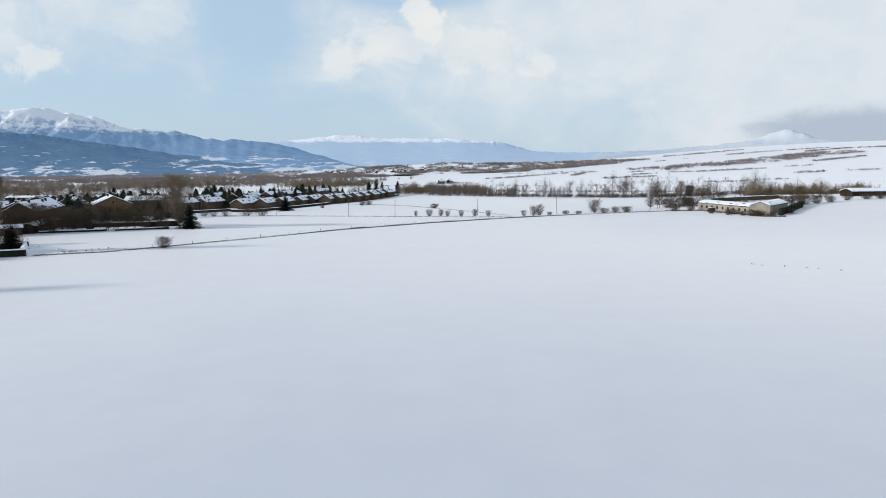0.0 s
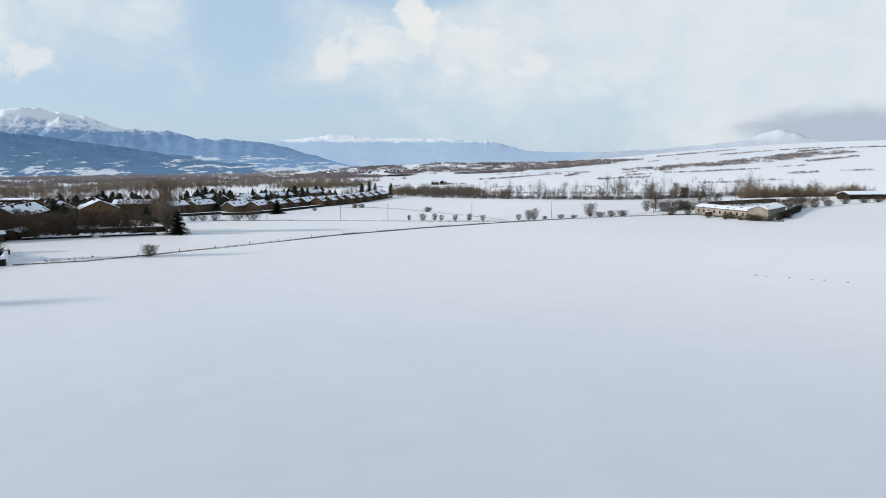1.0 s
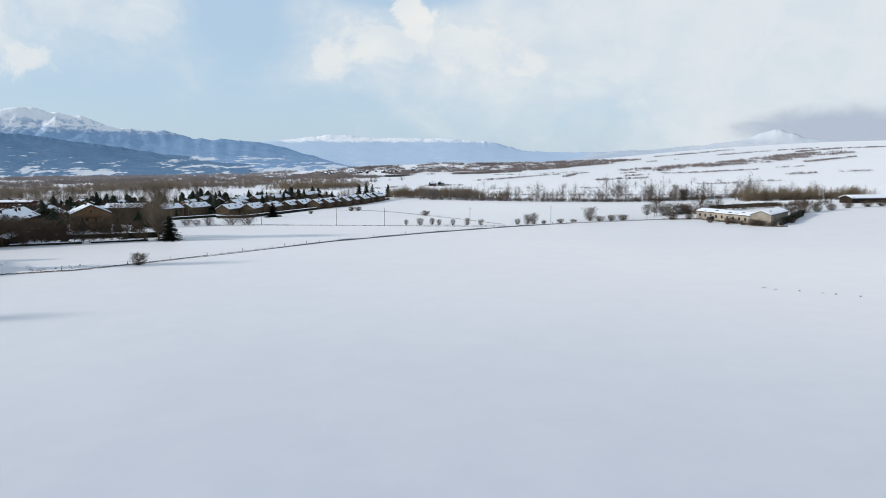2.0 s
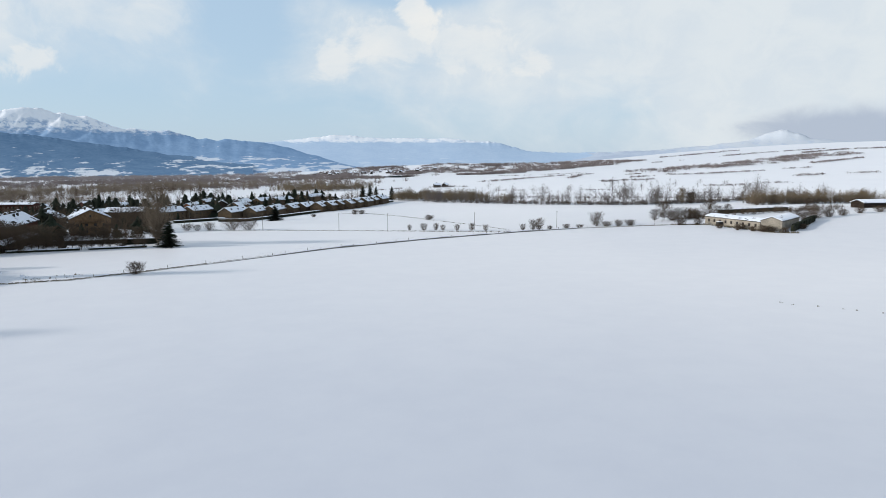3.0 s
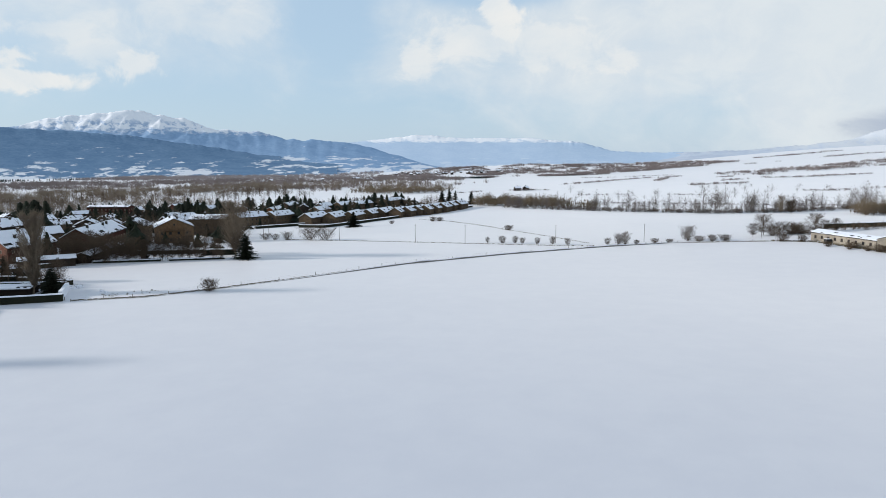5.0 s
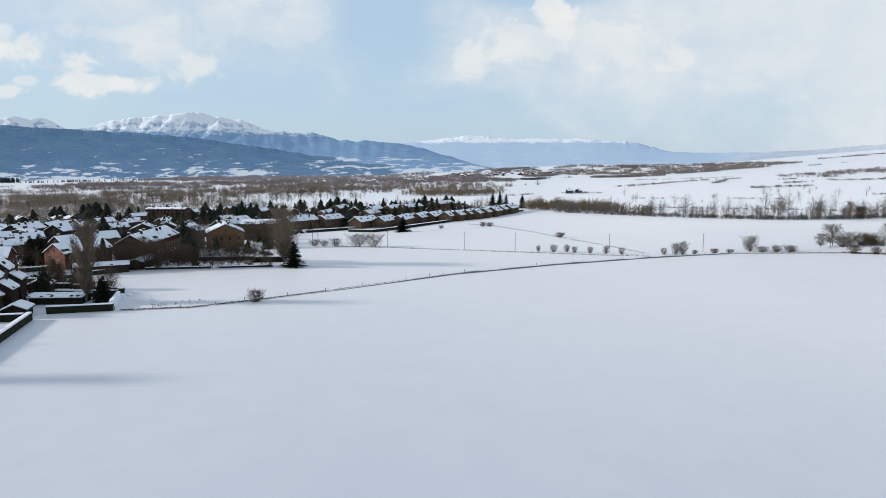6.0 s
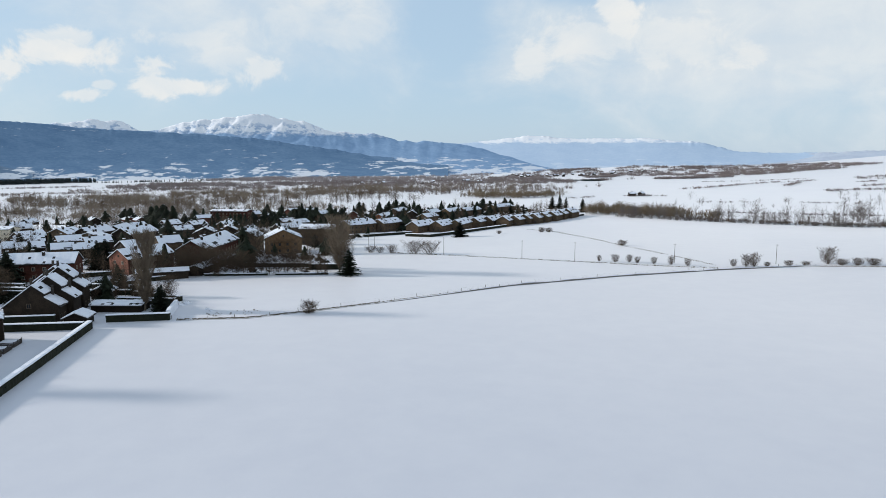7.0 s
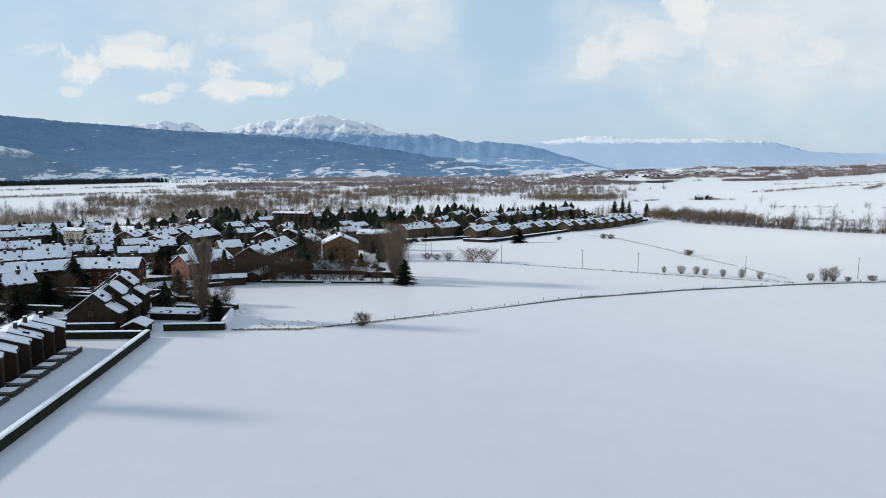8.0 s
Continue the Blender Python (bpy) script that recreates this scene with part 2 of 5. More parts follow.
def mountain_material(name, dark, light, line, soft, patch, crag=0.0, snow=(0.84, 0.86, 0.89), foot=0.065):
    """Winter forest below, broken snow above its line, and snowy clearings in level flecks; distance haze is painted
    into dark and light.
    """
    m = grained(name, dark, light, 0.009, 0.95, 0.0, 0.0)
    tr = m.node_tree
    L = tr.links.new
    p = tr.nodes["Principled BSDF"]
    base = p.inputs["Base Color"].links[0].from_socket
    co = nd(tr, "ShaderNodeTexCoord")
    sep = nd(tr, "ShaderNodeSeparateXYZ")
    L(co.outputs["Object"], sep.inputs[0])
    turn = nd(tr, "ShaderNodeMath", operation="ARCTAN2")
    L(sep.outputs[0], turn.inputs[0])
    L(sep.outputs[1], turn.inputs[1])

    def field(across, upward, shear, detail=7.0, rough=0.66, seed=0.0):
        """Noise along the range: features so many degrees wide and metres high, leaning by shear."""
        a = nd(tr, "ShaderNodeMath", operation="MULTIPLY_ADD", _1=57.3 / across)
        L(turn.outputs[0], a.inputs[0])
        sl = nd(tr, "ShaderNodeMath", operation="MULTIPLY", _1=shear)
        L(sep.outputs[2], sl.inputs[0])
        L(sl.outputs[0], a.inputs[2])
        h = nd(tr, "ShaderNodeMath", operation="MULTIPLY", _1=1.0 / upward)
        L(sep.outputs[2], h.inputs[0])
        v = nd(tr, "ShaderNodeCombineXYZ")
        L(a.outputs[0], v.inputs[0])
        L(h.outputs[0], v.inputs[1])
        v.inputs[2].default_value = seed
        n = nd(tr, "ShaderNodeTexNoise", _Scale=1.0, _Detail=detail, _Roughness=rough)
        L(v.outputs[0], n.inputs["Vector"])
        return n.outputs[0]

    def ranged(socket, a, b, lo=0.0, hi=1.0):
        mr = nd(tr, "ShaderNodeMapRange", interpolation_type="SMOOTHSTEP")
        for k, v in (("From Min", a), ("From Max", b), ("To Min", lo), ("To Max", hi)):
            mr.inputs[k].default_value = v
        L(socket, mr.inputs["Value"])
        return mr.outputs[0]

    def maths(op, a, b):
        n = nd(tr, "ShaderNodeMath", operation=op)
        for i, v in enumerate((a, b)):
            if isinstance(v, (int, float)):
                n.inputs[i].default_value = v
            else:
                L(v, n.inputs[i])
        return n.outputs[0]

    # snow above its line, broken by bare crags and gullies
    lift = maths("ADD", sep.outputs[2], maths("MULTIPLY", maths("SUBTRACT", field(0.9, 30, 0.006, 9, 0.7, 1.0), 0.5), soft * 2.6))
    high = ranged(lift, line - soft * 0.3, line + soft * 0.35)
    if crag:
        rock = ranged(field(0.75, 42, 0.004, 8, 0.62, 5.0), 0.49, 0.60, 0.0, crag)
        fresh = ranged(sep.outputs[2], line + soft * 0.5, line + soft * 1.5, 1.0, 0.1)
        high = maths("MULTIPLY", high, maths("SUBTRACT", 1.0, maths("MULTIPLY", rock, fresh)))
    # clearings: many at the foot, few higher up
    where = field(7.0, 55, 0.0, 3, 0.5, 9.0)
    fleck = field(1.7, 19, -0.012, 9, 0.7, 3.0)
    rise = ranged(sep.outputs[2], -45, 80, foot, -0.075)
    score = maths("ADD", maths("ADD", fleck, rise), maths("MULTIPLY", maths("SUBTRACT", where, 0.5), 0.42))
    low = ranged(score, 0.575, 0.62, 0.0, patch)
    mix = nd(tr, "ShaderNodeMix", data_type="RGBA")
    mix.inputs["B"].default_value = (*snow, 1)
    L(maths("MAXIMUM", high, low), mix.inputs["Factor"])
    L(base, mix.inputs["A"])
    L(mix.outputs["Result"], p.inputs["Base Color"])
    n3 = nd(tr, "ShaderNodeTexNoise", _Scale=0.05, _Detail=6.0, _Roughness=0.6)
    L(co.outputs["Object"], n3.inputs["Vector"])
    bp = nd(tr, "ShaderNodeBump", _Strength=0.22, _Distance=7.0)
    L(n3.outputs[0], bp.inputs["Height"])
    L(bp.outputs[0], p.inputs["Normal"])
    return m


# Blue and paleness here are distance haze mixed into the base colours.
MOUNTAIN = mountain_material("hazed_peak_slopes", (0.225, 0.35, 0.525), (0.29, 0.425, 0.60), 184, 62, 0.75, 0.8, foot=0.115)
MOUNTAIN_DARK = mountain_material("hazed_forest_ridge", (0.125, 0.215, 0.335), (0.17, 0.27, 0.395), 600, 20, 0.8)
FOOTHILL = mountain_material("hazed_foothill_scrub", (0.16, 0.24, 0.33), (0.21, 0.29, 0.39), 62, 60, 0.9, 0.8)
MOUNTAIN_PALE = mountain_material("hazed_far_range", (0.44, 0.565, 0.715), (0.50, 0.615, 0.75), 142, 26, 0.28, 0.6)
# Rock and snow toned towards the sky: low-cloud haze painted in.
MOUNTAIN_WHITE = mountain_material("hazed_snowy_slopes", (0.44, 0.50, 0.60), (0.54, 0.60, 0.68), 85, 75, 0.8, 0.75, (0.56, 0.60, 0.65))


# ---- the land ----
def sstep(a, b, v):
    u = min(1.0, max(0.0, (v - a) / (b - a)))
    return u * u * (3 - 2 * u)


def height(x, y):
    """The lie of the land: a field that falls gently to a valley, hills beyond."""
    z = 7.0 * sstep(250, 30, y) * sstep(-130, 60, x)
    z -= 0.020 * max(0.0, -x - 95) * sstep(120, 320, y) * (1 - 0.55 * sstep(-250, -1500, x))
    z -= 4.5 * sstep(300, 560, y)
    z -= 5.0 * sstep(290, 420, y) * sstep(0, -110, x)
    z += 0.055 * max(0.0, x - 62) * sstep(160, 330, y) * (1 - sstep(150, 420, x)) * (1 - sstep(360, 520, y))
    r, b = math.hypot(x, y), math.degrees(math.atan2(x, max(y, 1.0)))
    z -= 0.0088 * max(0.0, r - 620) * (1 - 0.5 * sstep(6, 22, b))
    g = sstep(-2, 34, b)
    z += g * (70 * sstep(950, 2700, r) + 60 * sstep(2400, 4200, r)) + 7 * g * sstep(900, 1300, r)
    z += 33 * math.exp(-((x + 20) / 560) ** 2 - ((y - 2750) / 330) ** 2)
    z += 4 * math.exp(-((x - 230) / 260) ** 2 - ((y - 1450) / 240) ** 2)
    return z


def part(name, bm, mat, parent=None, label=""):
    me = bpy.data.meshes.new(name)
    bm.to_mesh(me)
    bm.free()
    for m in (mat if isinstance(mat, (list, tuple)) else [mat]):
        me.materials.append(m)
    ob = new(name, me)
    if parent:
        ob.parent = parent
    if label:
        tagged(ob, label)
    return ob


def build_ground():
    """One sheet on rings that widen towards the horizon."""
    na = 480
    radii = [0.0]
    r = 4.0
    while r < 4900:
        radii.append(r)
        r = r * 1.022 + 1.0
    verts, faces = [(0, 0, height(0, 0))], []
    for r in radii[1:]:
        for k in range(na):
            a = 2 * math.pi * k / na
            x, y = r * math.sin(a), r * math.cos(a)
            verts.append((x, y, height(x, y)))
    for k in range(na):
        faces.append((0, 1 + (k + 1) % na, 1 + k))
    for i in range(len(radii) - 2):
        o, p = 1 + i * na, 1 + (i + 1) * na
        for k in range(na):
            k2 = (k + 1) % na
            faces.append((o + k, o + k2, p + k2, p + k))
    me = bpy.data.meshes.new("ground")
    me.from_pydata(verts, [], faces)
    for q in me.polygons:
        q.use_smooth = True
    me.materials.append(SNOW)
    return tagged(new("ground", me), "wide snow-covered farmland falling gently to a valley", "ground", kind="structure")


build_ground()


def curve(points, v):
    """Smooth value along (place, value) pairs."""
    if v <= points[0][0]:
        return points[0][1]
    for (a, p), (b, q) in zip(points, points[1:]):
        if v <= b:
            u = (v - a) / (b - a)
            return p + (q - p) * (u * u * (3 - 2 * u) * 0.5 + u * 0.5)
    return points[-1][1]


def mountain(name, label, crest, b0, b1, r0, r1, rough, mat, foot, seed):
    """A range: bearings b0..b1, rising from its foot at r0 to its crest at r1; crest gives elevations in degrees."""
    nb, ns = int((b1 - b0) * 9), 72
    verts, faces = [], []
    for i in range(nb + 1):
        b = b0 + (b1 - b0) * i / nb
        top = 25 + r1 * math.tan(radians(curve(crest, b)))
        mean = 25 + r1 * math.tan(radians(sum(curve(crest, b + 1.2 * k) for k in range(-3, 4)) / 7))
        jag = r1 * radians(0.09 * noise.noise(Vector((b * 1.1, seed, 0))) + 0.06 * noise.noise(Vector((b * 4.2, seed, 3))))
        for j in range(ns + 1):
            s = j / ns
            u = min(1.0, s / 0.88)
            r = r0 + (r1 * 1.06 - r0) * s
            x, y = r * math.sin(radians(b)), r * math.cos(radians(b))
            wob = 0.9 * noise.noise(Vector((b * 0.12, s * 2.5, seed)))
            n = noise.ridged_multi_fractal(Vector((b * 0.42 + wob, s * 1.7, seed)), 0.85, 2.15, 6, 0.95, 2.0) - 1.1
            n2 = noise.fractal(Vector((b * 0.9 + wob, s * 5.0, seed + 4)), 0.7, 2.1, 6)
            rise = (0.35 * u + 0.65 * u ** 1.9)
            z = foot + (mean - foot) * rise + (top - mean) * u ** 24
            amp = rough * (0.2 + 0.8 * sstep(-20, -27, b)) * (top - foot) * (4 * u * (1 - u) * 0.6 + 0.16 * sstep(0, 0.4, u)) * (0.05 + 0.95 * sstep(0.6, 0.95, u))
            z += amp * (n * 0.5 + n2 * 0.25) + jag * u ** 26
            if s > 0.88:
                z -= (s - 0.88) / 0.12 * (top - foot) * 0.7
            verts.append((x, y, z))
    m = ns + 1
    for i in range(nb):
        for j in range(ns):
            faces.append((i * m + j, (i + 1) * m + j, (i + 1) * m + j + 1, i * m + j + 1))
    me = bpy.data.meshes.new(name)
    me.from_pydata(verts, [], faces)
    for q in me.polygons:
        q.use_smooth = True
    me.materials.append(mat)
    return tagged(new(name, me), label, "mountain", kind="structure")


CREST_PEAK = [(-60, 4), (-46.1, 2.41), (-45.3, 2.67), (-44.2, 2.82), (-42.1, 3.12), (-40.3, 3.11), (-39.3, 2.52), (-38.7, 2.17), (-38, 2.23), (-35.9, 3), (-33.6, 3.34), (-32.2, 3.54), (-31.1, 3.69), (-29.6, 3.79), (-28.6, 3.49), (-27.6, 3.36), (-26.2, 3.04), (-24.9, 2.45), (-24.3, 2.32), (-23.6, 2.46), (-22.1, 2.18), (-21.3, 2.41), (-20.7, 2.14), (-20, 1.95), (-19, 1.58), (-18.6, 1.72), (-17.7, 1.49), (-17.1, 1.67), (-15.5, 1.53), (-14.1, 1.44), (-12.4, 1.06), (-10.6, 0.46), (-8, -0.2), (-2, -0.8)]
CREST_PALE = [(-22, 0.8), (-17, 1.2), (-14.1, 1.42), (-12.4, 1.59), (-11.3, 1.73), (-10.1, 1.9), (-8.6, 2.08), (-7.6, 2.11), (-6.1, 1.88), (-4.2, 1.77), (-3.2, 1.85), (-0.9, 1.79), (0.9, 1.81), (3.3, 1.57), (4.9, 1.47), (6.2, 1.08), (7.6, 0.62), (9.4, 0.58), (12, 0.6), (18, 0.5)]
CREST_NEAR = [(-75, 4.5), (-54, 3.4), (-47, 2.85), (-41, 2.4), (-36, 2.2), (-31, 1.9), (-26, 1.2), (-21, 0.4), (-16, -0.2)]
CREST_MIST = [(8, -0.6), (11, 0.3), (13, 0.6), (16.7, 0.72), (20.9, 1.08), (23.9, 1.4), (25.4, 2.1), (26.5, 2.4), (27.5, 2.05), (28.5, 1.55), (30.4, 1.3), (60, 1.4)]
mountain("mountain_peak", "high mountain range with snowy peaks and forested slopes, blue with painted haze", CREST_PEAK, -75, -2, 3300, 4350, 0.30, MOUNTAIN, -60, 3.0)
mountain("mountain_far", "distant mountain range, pale with painted haze, with snow along its crest", CREST_PALE, -22, 18, 3900, 4650, 0.07, MOUNTAIN_PALE, -60, 5.0)
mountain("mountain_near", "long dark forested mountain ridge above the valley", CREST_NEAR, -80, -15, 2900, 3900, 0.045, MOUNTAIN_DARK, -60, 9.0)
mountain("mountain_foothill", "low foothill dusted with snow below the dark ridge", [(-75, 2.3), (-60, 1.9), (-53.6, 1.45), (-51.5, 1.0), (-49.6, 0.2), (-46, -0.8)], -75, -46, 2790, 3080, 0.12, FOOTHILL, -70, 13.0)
mountain("mountain_misty", "snowy mountain half lost in low cloud, its haze painted in", CREST_MIST, 8, 60, 4000, 4600, 0.16, MOUNTAIN_WHITE, 0, 7.0)


# ---- small builders ----
def box(bm, x0, x1, y0, y1, z0, z1, m=None):
    """An axis-aligned block, then moved by m."""
    vs = [bm.verts.new((x, y, z)) for z in (z0, z1) for y in (y0, y1) for x in (x0, x1)]
    for f in ((0, 2, 3, 1), (4, 5, 7, 6), (0, 1, 5, 4), (2, 6, 7, 3), (0, 4, 6, 2), (1, 3, 7, 5)):
        bm.faces.new([vs[i] for i in f])
    if m is not None:
        for v in vs:
            v.co = m @ v.co
    return vs


def soft_box(bm, x0, x1, y0, y1, z0, z1, bevel, m=None):
    vs = box(bm, x0, x1, y0, y1, z0, z1, m)
    es = {e for v in vs for e in v.link_edges}
    bmesh.ops.bevel(bm, geom=list(es), offset=bevel, segments=1, affect="EDGES")


def thing(name, x, y, rot, label, category, group="", z=None):
    ob = new(name)
    ob.empty_display_size = 0.5
    ob.matrix_basis = pose(x, y, height(x, y) if z is None else z, 0, 0, rot)
    return tagged(ob, label, category, group)


def mesh_of(name, verts, faces, mat, smooth=False):
    me = bpy.data.meshes.new(name)
    me.from_pydata(verts, [], faces)
    for m in (mat if isinstance(mat, (list, tuple)) else [mat]):
        me.materials.append(m)
    if smooth:
        me.polygons.foreach_set("use_smooth", [True] * len(me.polygons))
    return me


def child(name, me, parent, m=None, label=""):
    ob = new(name, me)
    ob.parent = parent
    if m is not None:
        ob.matrix_basis = m
    if label:
        tagged(ob, label)
    return ob


# ---- houses ----
FOOT = []


def free(x, y):
    """Whether a place lies clear of all houses."""
    for a, b, r, hl, hs in FOOT:
        dx, dy = x - a, y - b
        u, v = dx * math.cos(r) + dy * math.sin(r), dy * math.cos(r) - dx * math.sin(r)
        if abs(u) < hl and abs(v) < hs:
            return False
    return True


def snow_slope(bm, x0, x1, top, low, thick, rng, bare=0.0):
    """A blanket of snow on a roof plane from its ridge (y, z) to its eave, with an uneven edge."""
    n = max(6, int((x1 - x0) / 0.8))
    rows = []
    for k in range(6):
        u = k / 5
        row = []
        for i in range(n + 1):
            x = x0 + (x1 - x0) * i / n
            w = u
            if k == 5:
                w = u - rng.random() * 0.05 - (bare * rng.random() if rng.random() < 0.5 else 0)
            y, z = top[0] + (low[0] - top[0]) * w, top[1] + (low[1] - top[1]) * w
            lift = thick * (0.75 + 0.5 * rng.random()) if 0 < k < 5 else thick * 0.8
            row.append((bm.verts.new((x, y, z + lift)), bm.verts.new((x, y, z + 0.01))))
        rows.append(row)
    flip = low[0] > top[0]

    def quad(*v):
        bm.faces.new(v if not flip else v[::-1])
    seed = rng.uniform(0, 50)
    for k, (a, b) in enumerate(zip(rows, rows[1:])):
        for i in range(n):
            if noise.noise(Vector((i * 0.42, k * 0.75, seed))) > (0.60, 0.62, 0.55, 0.47, 0.38)[k]:
                continue                      # slid off or blown bare
            quad(a[i][0], b[i][0], b[i + 1][0], a[i + 1][0])
        for i, s in ((0, 1), (n, -1)):
            q = (a[i][1], b[i][1], b[i][0], a[i][0])
            quad(*(q if s > 0 else q[::-1]))
    last = rows[-1]
    for i in range(n):
        quad(last[i][0], last[i][1], last[i + 1][1], last[i + 1][0])


def window_mesh(w, h, name, mat=None):
    bm = bmesh.new()
    t = 0.13
    for x0, x1, z0, z1 in ((-w / 2, w / 2, h / 2 - t, h / 2), (-w / 2, w / 2, -h / 2, -h / 2 + t), (-w / 2, -w / 2 + t, -h / 2 + t, h / 2 - t), (w / 2 - t, w / 2, -h / 2 + t, h / 2 - t), (-0.035, 0.035, -h / 2 + t, h / 2 - t)):
        box(bm, x0, x1, -0.07, 0.02, z0, z1)
    me = bpy.data.meshes.new(name)
    bm.to_mesh(me)
    bm.free()
    me.materials.append(mat or FRAME)
    bm = bmesh.new()
    box(bm, -w / 2 + 0.02, w / 2 - 0.02, -0.03, 0.01, -h / 2 + 0.02, h / 2 - 0.02)
    pane = bpy.data.meshes.new("pane")
    bm.to_mesh(pane)
    bm.free()
    pane.materials.append(GLASS)
    return me, pane


def chimney_meshes():
    bm = bmesh.new()
    box(bm, -0.42, 0.42, -0.35, 0.35, -1.2, 0.9)
    for x in (-0.32, 0.24):
        box(bm, x, x + 0.08, -0.3, 0.3, 0.9, 1.15)
    me = bpy.data.meshes.new("chimney")
    bm.to_mesh(me)
    bm.free()
    me.materials.append(CHIMNEY)
    bm = bmesh.new()
    soft_box(bm, -0.52, 0.52, -0.45, 0.45, 1.15, 1.28, 0.03)
    cap = bpy.data.meshes.new("cap")
    bm.to_mesh(cap)
    bm.free()
    cap.materials.append(ROOF)
    bm = bmesh.new()
    soft_box(bm, -0.48, 0.48, -0.42, 0.42, 1.28, 1.46, 0.07)
    sn = bpy.data.meshes.new("snow_cap")
    bm.to_mesh(sn)
    bm.free()
    sn.materials.append(ROOF_SNOW)
    return me, cap, sn


def balcony_mesh(w):
    bm = bmesh.new()
    box(bm, -w / 2, w / 2, -1.2, 0, -0.12, 0.04)
    box(bm, -w / 2, w / 2, -1.2, -1.12, 0.95, 1.03)
    n = int(w / 0.3)
    for i in range(n + 1):
        x = -w / 2 + (w - 0.06) * i / n
        box(bm, x, x + 0.06, -1.19, -1.14, 0.04, 0.95)
    for x in (-w / 2, w / 2 - 0.08):
        box(bm, x, x + 0.08, -1.12, 0, 0.95, 1.03)
        box(bm, x, x + 0.06, -1.1, 0, 0.12, 0.8)
    me = bpy.data.meshes.new("balcony")
    bm.to_mesh(me)
    bm.free()
    me.materials.append(WOOD_DARK)
    return me


def house(x, y, rot, length, span, eave, rise, wall, label, group="", chimneys=3, balconies=0, bands=False, gable_mat=None, snow=0.26, overhang=0.55, seed=None, floors=2, sink=1.5, windows=True, name="house", category="house", z=None, vents=0):
    """A gabled house, ridge along its own x; -y is its front."""
    rng = random.Random(int(x * 7 + y * 13) if seed is None else seed)
    FOOT.append((x, y, radians(rot), length / 2 + 1.0, span / 2 + 1.0))
    h = thing(name, x, y, rot, label, category, group, z)
    hl, hs = length / 2, span / 2
    # walls
    bm = bmesh.new()
    prof = [(-hs, -sink), (hs, -sink), (hs, eave), (0, eave + rise), (-hs, eave)]
    a = [bm.verts.new((-hl, p, q)) for p, q in prof]
    b = [bm.verts.new((hl, p, q)) for p, q in prof]
    f0 = bm.faces.new(a[::-1])
    bm.faces.new(b)
    for i in range(5):
        j = (i + 1) % 5
        if i in (2, 3):
            continue
        bm.faces.new((a[i], a[j], b[j], b[i]))
    if gable_mat is not None:
        f0.material_index = 1
    part("wall", bm, [wall] + ([gable_mat] if gable_mat is not None else []), h)
    # roof slabs
    run = hs + overhang
    drop = rise / hs * run
    lo = (run, eave + rise - drop)
    ends = hl + overhang * 0.8
    t = 0.2
    bm = bmesh.new()
    for s in (-1, 1):
        vs = []
        for xx in (-ends, ends):
            vs.append([bm.verts.new((xx, yy, zz)) for yy, zz in ((0, eave + rise + 0.02), (s * lo[0], lo[1] + 0.02), (s * lo[0], lo[1] + t), (0, eave + rise + t))])
        p, q = vs
        for i in range(4):
            j = (i + 1) % 4
            bm.faces.new((p[i], q[i], q[j], p[j]) if s > 0 else (p[j], q[j], q[i], p[i]))
        bm.faces.new(p if s > 0 else p[::-1])
        bm.faces.new(q[::-1] if s > 0 else q)
    part("roof", bm, ROOF, h)
    # snow lying on it
    for s in (-1, 1):
        bm = bmesh.new()
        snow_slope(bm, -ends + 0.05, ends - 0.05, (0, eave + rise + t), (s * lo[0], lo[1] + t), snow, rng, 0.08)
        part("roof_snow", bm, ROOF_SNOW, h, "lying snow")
    # chimneys near the ridge
    for k in range(chimneys):
        cx = -hl + length * (k + 0.5 + rng.uniform(-0.2, 0.2)) / max(1, chimneys)
        cy = rng.choice((-1, 1)) * hs * rng.uniform(0.12, 0.3)
        cz = eave + rise - abs(cy) * rise / hs + t + 0.1
        c = child("chimney", CHIM[0], h, pose(cx, cy, cz))
        child("cap", CHIM[1], c)
        child("snow_cap", CHIM[2], c)
    for k in range(vents):
        cx = -hl + length * (k + 0.5) / vents
        cy = -hs * (0.42 + 0.2 * rng.random())
        cz = eave + rise - abs(cy) * rise / hs + t - 0.2
        child("roof_window", DORMER, h, pose(cx, cy, cz), "dark roof hatch clear of snow")
    # windows
    win = WIN_PALE if wall in (RED, CREAM) else WIN
    if windows:
        step = 3.0
        n = max(1, int((length - 1.2) / step))
        for fl in range(floors):
            zc = 1.5 + fl * 2.7
            if zc + 0.8 > eave:
                break
            for k in range(n):
                wx = (k - (n - 1) / 2) * (length - 1.4) / n
                for s in (-1, 1):
                    w = child("window", win[0], h, pose(wx, s * (hs + 0.004), zc, 0, 0, 0 if s < 0 else 180))
                    child("pane", win[1], w)
            m = max(1, int((span - 2) / 3.2))
            for k in range(m):
                wy = (k - (m - 1) / 2) * (span - 2) / m
                for s in (-1, 1):
                    w = child("window", win[0], h, pose(s * (hl + 0.004), wy, zc, 0, 0, 90 if s > 0 else -90))
                    child("pane", win[1], w)
        if rise > 2.2:
            w = child("window", WIN_S[0], h, pose(-hl - 0.004, 0, eave + rise * 0.3, 0, 0, -90))
            child("pane", WIN_S[1], w)
    for k in range(balconies):
        zc = 2.75 + k * 2.7
        child("balcony", BALC, h, pose(-hl, 0, zc, 0, 0, -90), "dark stained wooden balcony")
    return h


